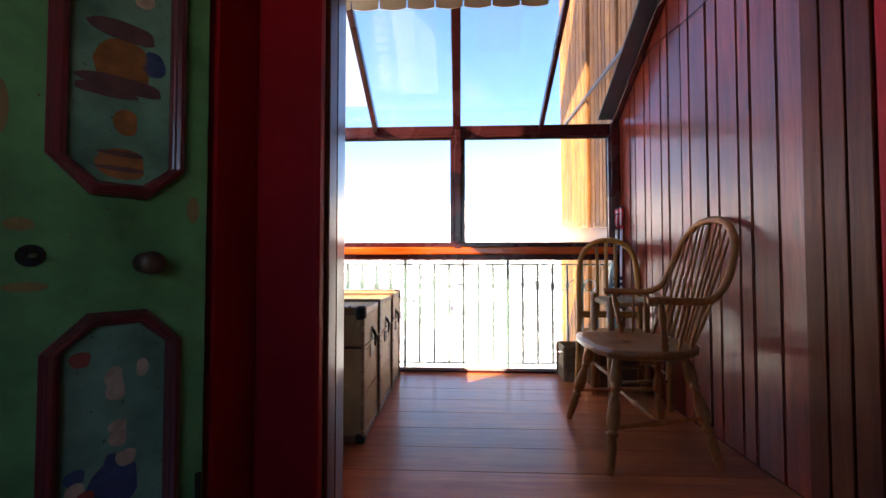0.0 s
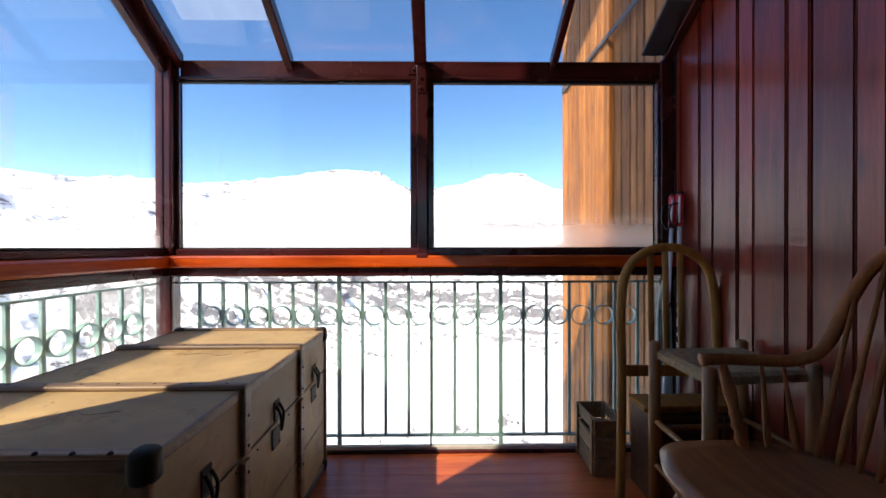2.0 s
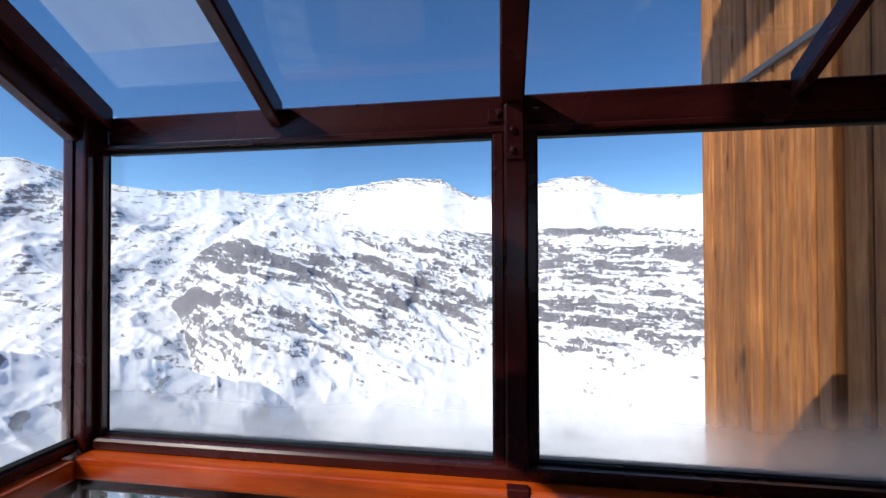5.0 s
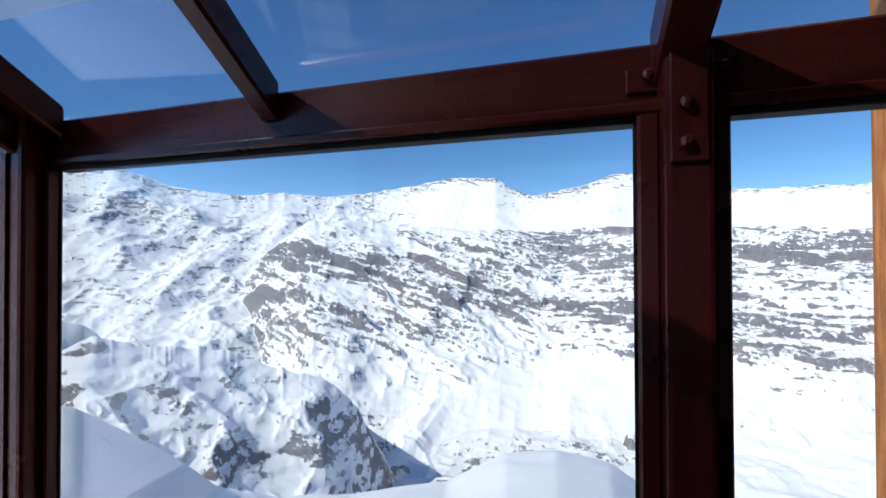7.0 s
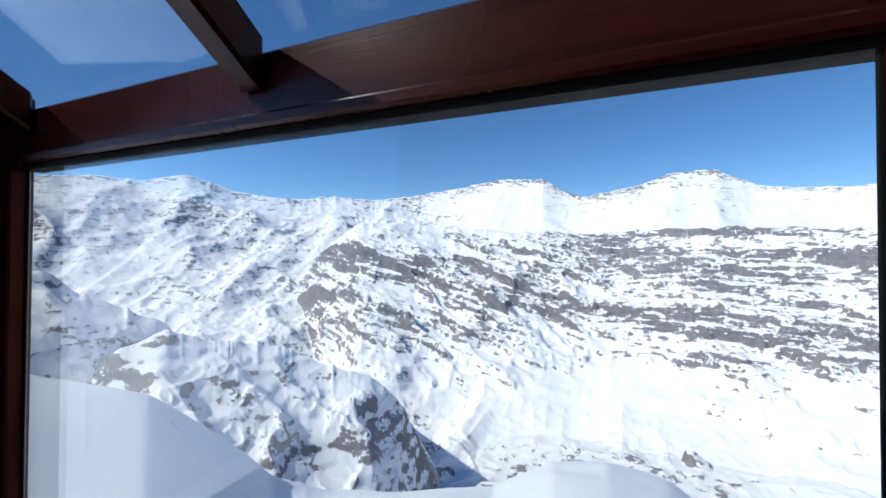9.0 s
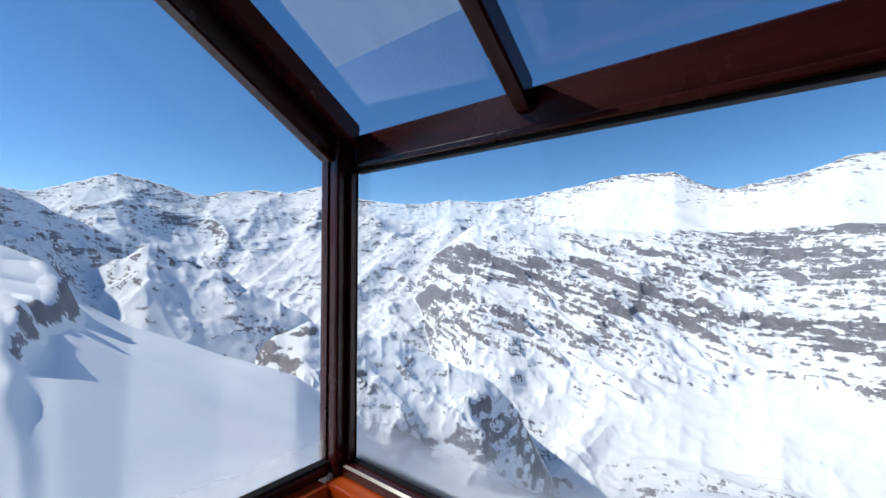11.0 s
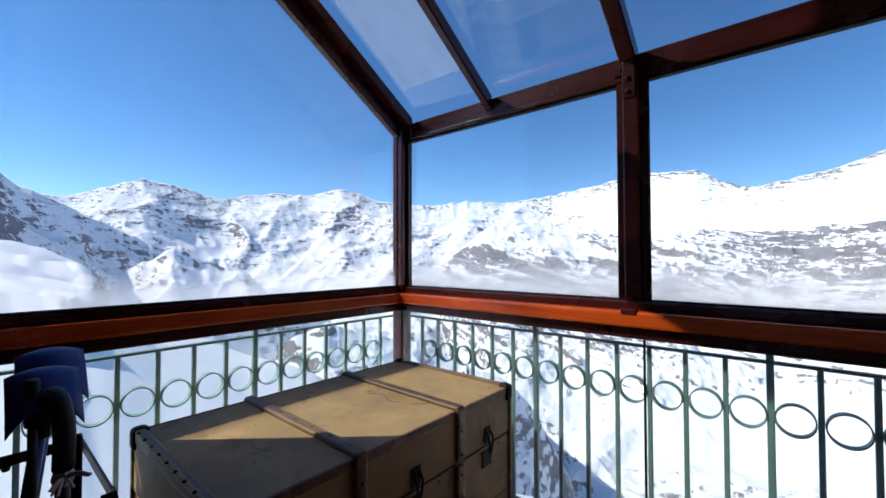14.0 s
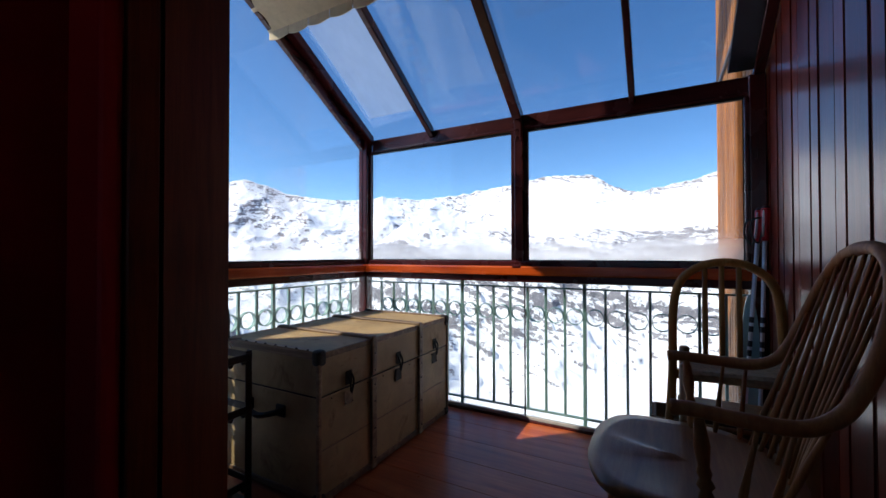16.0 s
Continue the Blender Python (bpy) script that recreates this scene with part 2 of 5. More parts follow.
PANEL = wood("red_varnished_panelling", (0.115, 0.010, 0.005), (0.23, 0.025, 0.010), (0.34, 0.054, 0.020), rough=0.31, along="z", vary=0.3, coat=0.25, knots=0.5, bump=0.16, spec=0.5)
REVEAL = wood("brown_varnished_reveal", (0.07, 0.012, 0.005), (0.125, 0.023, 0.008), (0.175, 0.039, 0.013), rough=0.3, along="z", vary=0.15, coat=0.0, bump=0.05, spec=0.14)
FLOOR = wood("red_varnished_floor", (0.26, 0.046, 0.014), (0.43, 0.092, 0.027), (0.54, 0.15, 0.05), rough=0.3, along="x", vary=0.2, coat=0.2, bump=0.06, spec=0.4, knots=0.4)
CLAD = wood("weathered_pine_cladding", (0.16, 0.046, 0.012), (0.36, 0.135, 0.036), (0.52, 0.23, 0.075), rough=0.6, along="z", vary=0.3, grain=1.25, knots=0.85, bump=0.35, spec=0.25)
RED_WALL = paint("deep_red_paint", (0.32, 0.005, 0.010), rough=0.55, vary=0.15, scale=3.0, spec=0.15)
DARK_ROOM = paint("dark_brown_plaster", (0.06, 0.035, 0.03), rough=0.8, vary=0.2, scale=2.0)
RAIL_GREEN = paint("pale_green_painted_iron", (0.21, 0.35, 0.32), rough=0.45, vary=0.15, scale=14, chips=(0.12, 0.11, 0.1))
CURB = paint("pale_metal_strip", (0.42, 0.40, 0.38), rough=0.5, vary=0.2, scale=20)
GASKET = paint("black_rubber", (0.010, 0.010, 0.011), rough=0.7, spec=0.15)
FLASHING = paint("dull_grey_flashing", (0.09, 0.09, 0.095), rough=0.55, metal=0.3, vary=0.3)
GLASS = glass("window_glass", (0.975, 0.98, 0.98), haze=0.58, haze_top=0.19, dirt=0.012)
GLASS_SIDE = glass("side_window_glass", (0.975, 0.98, 0.98), haze=0.4, haze_top=0.12, dirt=0.012)
GLASS_LOW = glass("lower_glass", (0.94, 0.965, 0.96), dirt=0.022, streak=0.05)
GLASS_ROOF = glass("roof_glass", (0.89, 0.925, 0.95), dirt=0.03)
# roof reflections put into the colour of thin pale sheets
REFLECTION = reflection_sheet("pale_roof_reflection", 0.85)
REFLECTION_FAINT = reflection_sheet("faint_roof_reflection", 0.13)
SNOW = snow_rock()


# ---------------------------------------------------------------- mesh helpers
def part(name, bm, material, parent=None, label="", smooth=False):
    me = bpy.data.meshes.new(name)
    bm.normal_update()
    if smooth:
        for f in bm.faces:
            f.smooth = True
    bm.to_mesh(me)
    bm.free()
    me.materials.append(material)
    ob = new(name, me)
    if parent:
        ob.parent = parent
    if label:
        ob["label"] = label
    return ob


def empty(name, place=(0, 0, 0), label="", category="", group="", kind="", turn=0.0):
    e = new(name)
    e.matrix_world = pose(*place, 0, 0, turn)
    return tagged(e, label, category, group, kind)


def box(lo, hi, bevel=0.0, bm=None, segments=1):
    bm = bm or bmesh.new()
    c = [(a + b) / 2 for a, b in zip(lo, hi)]
    s = [abs(b - a) for a, b in zip(lo, hi)]
    g = bmesh.ops.create_cube(bm, size=1.0, matrix=Matrix.Translation(c) @ Matrix.Diagonal((*s, 1)))
    if bevel:
        es = {e for v in g["verts"] for e in v.link_edges}
        bmesh.ops.bevel(bm, geom=list(es), offset=bevel, segments=segments, affect='EDGES', profile=0.6)
    return bm


def tube(points, radius, sides=10, bm=None, flat=1.0, closed=False):
    """A round or oval bar along a line of points; radius is one number or one for each point."""
    bm = bm or bmesh.new()
    pts = [Vector(p) for p in points]
    n = len(pts)
    rad = radius if isinstance(radius, (list, tuple)) else [radius] * n
    rings, up = [], None
    for i, p in enumerate(pts):
        a = pts[(i - 1) % n] if closed else pts[max(i - 1, 0)]
        b = pts[(i + 1) % n] if closed else pts[min(i + 1, n - 1)]
        d = (b - a).normalized()
        if up is None:
            up = d.orthogonal().normalized()
        up = (up - d * up.dot(d)).normalized()
        side = d.cross(up)
        rings.append([bm.verts.new(p + rad[i] * (math.cos(k * math.tau / sides) * up * flat + math.sin(k * math.tau / sides) * side)) for k in range(sides)])
    for i in range(n if closed else n - 1):
        r, q = rings[i], rings[(i + 1) % n]
        for k in range(sides):
            bm.faces.new((r[k], r[(k + 1) % sides], q[(k + 1) % sides], q[k]))
    if not closed:
        bm.faces.new(rings[0][::-1])
        bm.faces.new(rings[-1])
    return bm


def turned(a, b, profile, sides=12, bm=None):
    """A lathe-turned piece from a to b; profile holds (share of the length, radius)."""
    a, b = Vector(a), Vector(b)
    return tube([a.lerp(b, s) for s, _ in profile], [r for _, r in profile], sides, bm)


def prism(outline, axis, lo, hi, bevel=0.0):
    """A flat outline given in the two other axes, drawn out along axis."""
    bm = bmesh.new()
    def at(u, v, w):
        return {"x": (w, u, v), "y": (u, w, v), "z": (u, v, w)}[axis]
    a = [bm.verts.new(at(u, v, lo)) for u, v in outline]
    b = [bm.verts.new(at(u, v, hi)) for u, v in outline]
    n = len(a)
    bm.faces.new(a[::-1])
    bm.faces.new(b)
    for i in range(n):
        bm.faces.new((a[i], a[(i + 1) % n], b[(i + 1) % n], b[i]))
    bmesh.ops.recalc_face_normals(bm, faces=bm.faces)
    if bevel:
        bmesh.ops.bevel(bm, geom=bm.edges[:], offset=bevel, segments=1, affect='EDGES')
    return bm


def bezier(p0, p1, p2, p3, n):
    p = [Vector(q) for q in (p0, p1, p2, p3)]
    return [((1 - t) ** 3) * p[0] + 3 * t * (1 - t) ** 2 * p[1] + 3 * t * t * (1 - t) * p[2] + t ** 3 * p[3] for t in (i / n for i in range(n + 1))]


def piece(name, mesh, parent, m):
    """One more object on a shared mesh."""
    o = new(name, mesh)
    o.parent = parent
    o.matrix_basis = m
    return o


# ---------------------------------------------------------------- plan of the place, in metres
FRONT = 0.0            # window wall
BACK = -1.72           # inner face of the house wall
SILL_TOP, SILL_LOW = 0.99, 0.865
HEAD = 1.825
SLOPE = 0.635          # rise of the glass roof towards the house


def roof_z(y, base=1.985):
    return base + SLOPE * (-0.06 - y)


# ---------------------------------------------------------------- mountains
def hashed(ix, iy, seed):
    h = (ix.astype(np.int64) * 374761393 + iy.astype(np.int64) * 668265263 + seed * 974711) & 0xFFFFFFFF
    h = ((h ^ (h >> 13)) * 1274126177) & 0xFFFFFFFF
    return ((h ^ (h >> 16)) & 0xFFFF) / 65535.0


def value_noise(x, y, seed):
    ix, iy = np.floor(x), np.floor(y)
    fx, fy = x - ix, y - iy
    fx, fy = fx * fx * (3 - 2 * fx), fy * fy * (3 - 2 * fy)
    a, b = hashed(ix, iy, seed), hashed(ix + 1, iy, seed)
    c, d = hashed(ix, iy + 1, seed), hashed(ix + 1, iy + 1, seed)
    return (a * (1 - fx) + b * fx) * (1 - fy) + (c * (1 - fx) + d * fx) * fy


def ridged(x, y, seed, octaves=7, gain=0.52):
    total, amp, norm, weight = 0, 1.0, 0, 1.0
    for o in range(octaves):
        n = 1 - np.abs(2 * value_noise(x, y, seed + o) - 1)
        n = n * n * weight
        weight = np.clip(n * 1.7, 0, 1)
        total = total + n * amp
        norm += amp
        amp *= gain
        x, y = x * 2.03 + 11.3, y * 2.03 - 7.1
    return total / norm


def smooth_noise(x, y, seed, octaves=5):
    total, amp, norm = 0, 1.0, 0
    for o in range(octaves):
        total = total + amp * (value_noise(x, y, seed + o) - 0.5)
        norm += amp
        amp *= 0.5
        x, y = x * 2.1 + 5.2, y * 2.1 + 1.7
    return total / norm


# crests seen from the house: (bearing to the left of straight ahead, height above the horizon), in degrees
MAIN = [(-180, 3), (-90, 6), (-55, 7), (-32, 6.8), (-25, 7.0), (-19, 7.6), (-15.4, 8.2), (-12, 10.3), (-7.6, 10.2), (-3, 8.9), (2.5, 8.0), (5, 8.6),
        (8.2, 10.6), (14.5, 10.6), (20, 9.5), (26, 8.5), (32, 7.7), (37, 8.1), (42.5, 7.5), (49, 7.9), (54.5, 9.6), (59, 8.5), (64, 8.5),
        (69, 7.4), (77, 9.2), (84, 6.6), (92, 7), (120, 6), (180, 3)]
CLIFF = [(-180, -20), (-70, -2), (-35, 2.2), (-26, 2.8), (-18, 3.4), (-8, 3.5), (2, 3.2), (12, 3.4), (22, 4.0), (29, 4.7), (34, 4.4), (39, 0.5), (44, -7), (50, -16), (180, -25)]
SPUR = [(-180, -40), (46, -22), (50, -14), (54, -10), (60, -6), (68, -1.4), (74.5, 1.9), (79, 0), (84, -4), (180, -40)]
SIDE = [(-180, -40), (68, -20), (73, -1), (78, 2.6), (83, 5.2), (87, 7.1), (90, 9.8), (96, 11), (115, 9), (150, 2), (180, -10)]
KNOLL = [(-180, -55), (10, -48), (17, -40), (22, -31), (25.4, -24.5), (28, -19.8), (32.5, -16.1), (38, -14.5), (45, -11.5), (52, -10.4), (57, -8.5), (62, -11), (68, -22), (80, -40), (180, -55)]
SHOULDER = [(-180, -22), (-60, -36), (-25, -35), (-14, -29), (-7, -25.6), (0, -25.0), (7, -26), (15, -29.4), (28, -30), (38, -29), (45, -26.5), (48, -23.6), (54, -18.9),
            (58, -15.5), (67, -12), (76, -7.7), (81, -4.2), (88, -0.8), (100, 3), (130, 0), (180, -20)]
CENTRE = (0.0, -1.0)
EYE = 1.5


def terrain():
    bearing = np.radians(np.concatenate([np.linspace(-180, -62, 60, endpoint=False), np.linspace(-62, 100, 1400, endpoint=False), np.linspace(100, 180, 40)]))
    reach = np.concatenate([np.geomspace(3, 330, 90, endpoint=False), np.geomspace(330, 2700, 560, endpoint=False), np.geomspace(2700, 4300, 16)])
    A, R = np.meshgrid(bearing, reach, indexing="ij")
    X, Y = CENTRE[0] - R * np.sin(A), CENTRE[1] + R * np.cos(A)
    deg = np.degrees(A)
    rd = ridged(X / 520 + 3.1, Y / 520 + 1.7, 21)
    fine = ridged(X / 140 + 0.3, Y / 140 + 9.7, 51)
    grit = ridged(X / 52 + 4.4, Y / 52, 101, 5) - 0.4
    wander = smooth_noise(X / 260, Y / 260, 81)

    def spurs_down(drop, lean, width, seed):
        """Ribs and gullies that slant as they run down a face; drop in degrees below its crest."""
        return ridged((deg + lean * drop) / width + 0.55 * wander, drop / 34 + 0.2 * wander, seed, 5)

    fan = bearing
    spread = np.degrees(fan)

    def crest(profile, at, jag, seed):
        """Distance and height of a crest by bearing; its teeth fade out away from the crest line."""
        b, h = zip(*profile)
        grid = np.linspace(-180, 180, 1441)
        soft = np.convolve(np.interp(np.linspace(-185, 185, 1481), b, h), np.hanning(9) / np.hanning(9).sum(), "same")[20:-20]
        base = np.interp(spread, grid, soft)
        teeth = jag * (ridged(fan * 30, fan * 0 + seed * 1.7, seed + 3, 5) - 0.4)
        where = at * (1 + 0.16 * smooth_noise(fan * 3.0, fan * 0 + seed, seed + 9, 2))
        where, base, teeth = (np.repeat(v[:, None], R.shape[1], 1) for v in (where, base, teeth))
        fade = np.exp(-((R - where) / (0.05 * at)) ** 2)
        return where, where * np.tan(np.radians(base + teeth * fade)) + EYE

    layers = []
    c, z = crest(MAIN, 2480, 0.28, 3)
    u = np.clip((R - 900) / (c - 900), 0, 1)
    h = np.where(R < c, -430 + (z + 430) * (0.6 * u + 0.4 * u * u), z - (R - c) * 0.6)
    away = np.clip(np.abs(R - c) / 260, 0, 1)
    calm = np.clip((24 - deg) / 10, 0, 1)
    ribs = spurs_down(np.degrees(np.arctan2(z - h, R)), -0.8, 8.0, 83)
    h = h + away * (1 - 0.8 * calm) * ((rd - 0.40) * 95 + (ribs - 0.4) * 35) + (0.15 + away) * ((fine - 0.4) * 27 + grit * 9) * (1 - 0.55 * calm)
    layers.append((h, 0.36 - 0.22 * calm * away + (0.2 + 0.12 * calm) * np.exp(-(away * 260 / 55) ** 2) + 0.5 * smooth_noise(X / 160, Y / 160, 95)))
    c, z = crest(CLIFF, 1750, 0.35, 11)
    h = z - np.where(R < c, (c - R) * 0.74, (R - c) * 0.2)
    away = np.clip((c - R) / 110, 0, 1)
    slanted = np.clip((deg + 8) / 14, 0.22, 1)
    ribs = spurs_down(np.clip(np.degrees((c - R) * 0.74 / 1500), 0, 40), 1.55, 8.5, 87)
    h = h + away * ((rd - 0.45) * 45 + (ribs - 0.42) * 115 * slanted * np.clip((h + 330) / 160, 0.12, 1) + (fine - 0.42) * 28 + grit * 11)
    dip = 0.24 * np.clip(X + 60, -1000, 0)
    for step, share in ((62, 0.26), (19, 0.42)):
        q = (h + dip) / step + 1.5 * smooth_noise(X / 330, Y / 330, 31) + 0.7 * smooth_noise(X / 60, Y / 60, 33) + X * 0.0008
        h = h + away * (np.floor(q) + np.clip((q - np.floor(q) - 0.35) / 0.3, 0, 1) - q) * step * share
    bands = smooth_noise(X / 420, (h + dip) / 46, 91, 4)
    layers.append((h, (0.42 + 0.14 * np.clip((8 - deg) / 14, 0, 1) + 1.1 * bands - 0.16 * np.clip((deg - 12) / 12, 0, 1)) * np.clip((h + 330) / 90, 0.12, 1) * np.where(R < c + 20, 1, 0.2)))
    c, z = crest(SPUR, 1000, 0.5, 17)
    h = z - np.where(R < c, (c - R) * 0.62, (R - c) * 0.5)
    layers.append((h + (rd - 0.45) * 40 + (fine - 0.42) * 28 + grit * 8, 0.32 + 0.5 * smooth_noise(X / 110, Y / 110, 97)))
    c, z = crest(SIDE, 1150, 0.5, 23)
    h = z - np.where(R < c, (c - R) * 0.42, (R - c) * 0.55)
    layers.append((h + np.clip(np.abs(R - c) / 120, 0.1, 1) * ((rd - 0.45) * 70 + (fine - 0.42) * 36 + grit * 9), 0.40 + 0.5 * smooth_noise(X / 120, Y / 120, 99)))
    c, z = crest(KNOLL, 560, 0.6, 29)
    h = z - np.where(R < c, (c - R) * 0.66, (R - c) * 0.45)
    knobs = ridged(X / 75 + 0.5, Y / 75, 77)
    h = h + np.clip((c - R) / 60, 0.12, 1) * ((knobs - 0.42) * 30 + grit * 5)
    q = h / 15 + 2.2 * smooth_noise(X / 90, Y / 90, 35) + 1.0 * smooth_noise(X / 20, Y / 20, 37)
    h = h + (np.floor(q) + np.clip((q - np.floor(q) - 0.3) / 0.3, 0, 1) - q) * 15 * 0.2
    layers.append((h, 0.30 + 0.7 * smooth_noise(X / 45, Y / 45, 93)))
    c, z = crest(SHOULDER, 185, 0.12, 41)
    h = np.where(R < c, -9 + (z + 9) * (R / c), z - (R - c) * 0.62)
    h = h + np.clip(R / 120, 0, 1) * smooth_noise(X / 55, Y / 55, 9) * 9 * np.clip(np.abs(R - c) / 40, 0.15, 1)
    # a rocky rib runs down the near slope, steep on its shaded side
    edge = deg - 84.0 - 7.0 * smooth_noise(R / 30, R * 0 + 2.2, 44, 5)
    rib = np.where(edge > 0, np.exp(-(edge / 16) ** 2), np.exp(-(edge / 1.3) ** 2)) * np.clip((R - 18) / 30, 0, 1) * np.clip((230 - R) / 60, 0, 1)
    h = h + 0.055 * R * rib * (0.7 + 1.5 * smooth_noise(R / 11, deg / 9, 46, 4))
    bare = np.exp(-((edge + 0.5) / 1.7) ** 2) * np.clip(0.5 + 2.2 * smooth_noise(X / 9, Y / 9, 48), 0, 1) * np.clip((R - 25) / 20, 0, 1)
    layers.append((h, -0.1 + 0.55 * np.clip((R - c) / 40, 0, 1) + 0.75 * bare))
    floor_z = np.where(R < 600, -330.0, -430.0 + np.clip((R - 600) / 900, 0, 1) * 40) + 40 * smooth_noise(X / 300, Y / 300, 61) + 14 * (fine - 0.4) + 5 * grit
    layers.append((floor_z, 0.46 + 0.18 * np.clip((6 - deg) / 10, 0, 1) + 1.3 * smooth_noise(X / 210, Y / 210, 63)))
    outcrop = np.exp(-((deg + 21) / 2.4) ** 2 - ((R - 1230) / 60) ** 2) + 0.6 * np.exp(-((deg + 10) / 1.8) ** 2 - ((R - 960) / 30) ** 2) + 0.7 * np.exp(-((deg + 13) / 1.3) ** 2 - ((R - 1020) / 26) ** 2)
    layers.append((floor_z + outcrop * (30 + 70 * (knobs - 0.35)) - (1 - np.clip(outcrop * 3, 0, 1)) * 60, 0.35 + 0.7 * outcrop))
    hs = np.stack([l[0] for l in layers])
    best = np.argmax(hs, axis=0)
    H = np.take_along_axis(hs, best[None], 0)[0]
    rough = np.take_along_axis(np.stack([l[1] for l in layers]), best[None], 0)[0]
    beds = H + 0.24 * np.clip(X + 60, -1000, 0)
    na, nr = R.shape
    co = np.stack([X, Y, H], -1).reshape(-1, 3).astype(np.float32)
    i, j = np.meshgrid(np.arange(na), np.arange(nr - 1), indexing="ij")
    i2 = (i + 1) % na
    quads = np.stack([i * nr + j, i * nr + j + 1, i2 * nr + j + 1, i2 * nr + j], -1).reshape(-1, 4).astype(np.int32)
    me = bpy.data.meshes.new("ground")
    me.vertices.add(len(co))
    me.vertices.foreach_set("co", co.ravel())
    me.loops.add(quads.size)
    me.loops.foreach_set("vertex_index", quads.ravel())
    me.polygons.add(len(quads))
    me.polygons.foreach_set("loop_start", np.arange(0, quads.size, 4, dtype=np.int32))
    me.polygons.foreach_set("use_smooth", np.ones(len(quads), dtype=bool))
    me.update(calc_edges=True)
    me.attributes.new("rockiness", 'FLOAT', 'POINT').data.foreach_set("value", rough.ravel().astype(np.float32))
    me.attributes.new("bedding", 'FLOAT', 'POINT').data.foreach_set("value", beds.ravel().astype(np.float32))
    me.materials.append(SNOW)
    return tagged(new("ground", me), "snow-covered mountains with dark layered rock above a deep valley", "mountains", kind="structure")


terrain()

# ---------------------------------------------------------------- house and sunroom shell
def shell():
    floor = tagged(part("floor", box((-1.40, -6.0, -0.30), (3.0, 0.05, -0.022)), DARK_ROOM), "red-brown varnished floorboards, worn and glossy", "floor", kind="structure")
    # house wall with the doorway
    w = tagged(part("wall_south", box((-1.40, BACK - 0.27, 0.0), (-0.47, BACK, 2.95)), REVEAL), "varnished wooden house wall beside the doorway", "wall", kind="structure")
    bm = box((1.19, BACK - 0.27, 0.0), (3.0, BACK - 0.02, 2.95))
    box((-0.47, BACK - 0.27, 2.14), (1.19, BACK, 2.95), bm=bm)
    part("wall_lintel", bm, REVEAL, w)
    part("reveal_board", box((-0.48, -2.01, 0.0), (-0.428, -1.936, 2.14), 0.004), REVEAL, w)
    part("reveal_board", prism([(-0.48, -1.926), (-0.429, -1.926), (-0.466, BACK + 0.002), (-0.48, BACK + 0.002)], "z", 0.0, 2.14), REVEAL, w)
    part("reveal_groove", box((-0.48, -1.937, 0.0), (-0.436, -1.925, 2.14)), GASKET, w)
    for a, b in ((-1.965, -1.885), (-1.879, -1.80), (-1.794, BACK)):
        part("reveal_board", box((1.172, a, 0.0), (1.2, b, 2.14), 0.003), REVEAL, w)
    # red painted door frame on the room side
    d = tagged(part("door_frame", box((-0.625, -2.065, 0.0), (-0.438, -2.012, 2.2), 0.018, segments=3), RED_WALL), "deep red painted door frame", "door frame", kind="structure")
    part("jamb", box((-0.86, -2.25, 0.0), (-0.626, -2.0, 2.2), 0.006), RED_WALL, d)
    part("jamb", box((1.176, -2.06, 0.0), (1.42, -1.97, 2.2), 0.012, segments=2), RED_WALL, d)
    part("jamb", box((1.421, -2.28, 0.0), (1.66, -1.97, 2.2), 0.006), RED_WALL, d)
    part("head", box((-0.86, -2.28, 2.201), (1.66, -1.98, 2.40), 0.006), RED_WALL, d)
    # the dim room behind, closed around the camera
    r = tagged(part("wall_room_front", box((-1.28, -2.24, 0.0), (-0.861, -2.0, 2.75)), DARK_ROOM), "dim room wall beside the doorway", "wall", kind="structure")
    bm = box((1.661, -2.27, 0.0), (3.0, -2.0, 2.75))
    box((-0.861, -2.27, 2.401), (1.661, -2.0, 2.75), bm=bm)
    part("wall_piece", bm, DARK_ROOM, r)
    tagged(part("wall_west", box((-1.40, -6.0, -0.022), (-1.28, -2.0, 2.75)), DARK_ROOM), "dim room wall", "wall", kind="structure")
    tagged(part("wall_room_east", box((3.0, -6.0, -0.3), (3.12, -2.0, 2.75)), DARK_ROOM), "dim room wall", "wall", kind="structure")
    # unseen wall behind the camera; its opening is added to brighten door and jamb
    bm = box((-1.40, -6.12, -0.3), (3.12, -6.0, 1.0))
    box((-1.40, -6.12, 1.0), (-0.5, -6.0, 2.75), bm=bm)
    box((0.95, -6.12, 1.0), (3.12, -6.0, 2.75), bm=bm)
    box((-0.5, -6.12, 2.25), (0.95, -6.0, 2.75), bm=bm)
    tagged(part("wall_north", bm, DARK_ROOM), "unseen room wall with an opening added to let in light", "wall", kind="structure")
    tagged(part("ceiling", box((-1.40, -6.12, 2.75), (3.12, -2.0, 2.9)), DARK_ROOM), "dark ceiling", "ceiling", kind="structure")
    # upper storey and eaves of the house above the glass roof
    h = tagged(part("house_facade", box((-1.40, -2.02, 2.951), (3.4, BACK, 6.0)), CLAD), "weathered pine facade of the house above the sunroom", "facade", kind="structure")
    part("facade_side", box((-1.40, -6.2, 2.951), (-1.28, -2.021, 6.0)), CLAD, h)
    part("roof", prism([(-0.75, 5.70), (-6.3, 7.62), (-6.3, 7.86), (-0.75, 5.94)], "x", -1.46, 3.6), FLASHING, h)
    part("facade_base", box((-1.40, -6.2, -9.0), (3.4, -0.02, -0.301)), CLAD, h)
    return floor, w


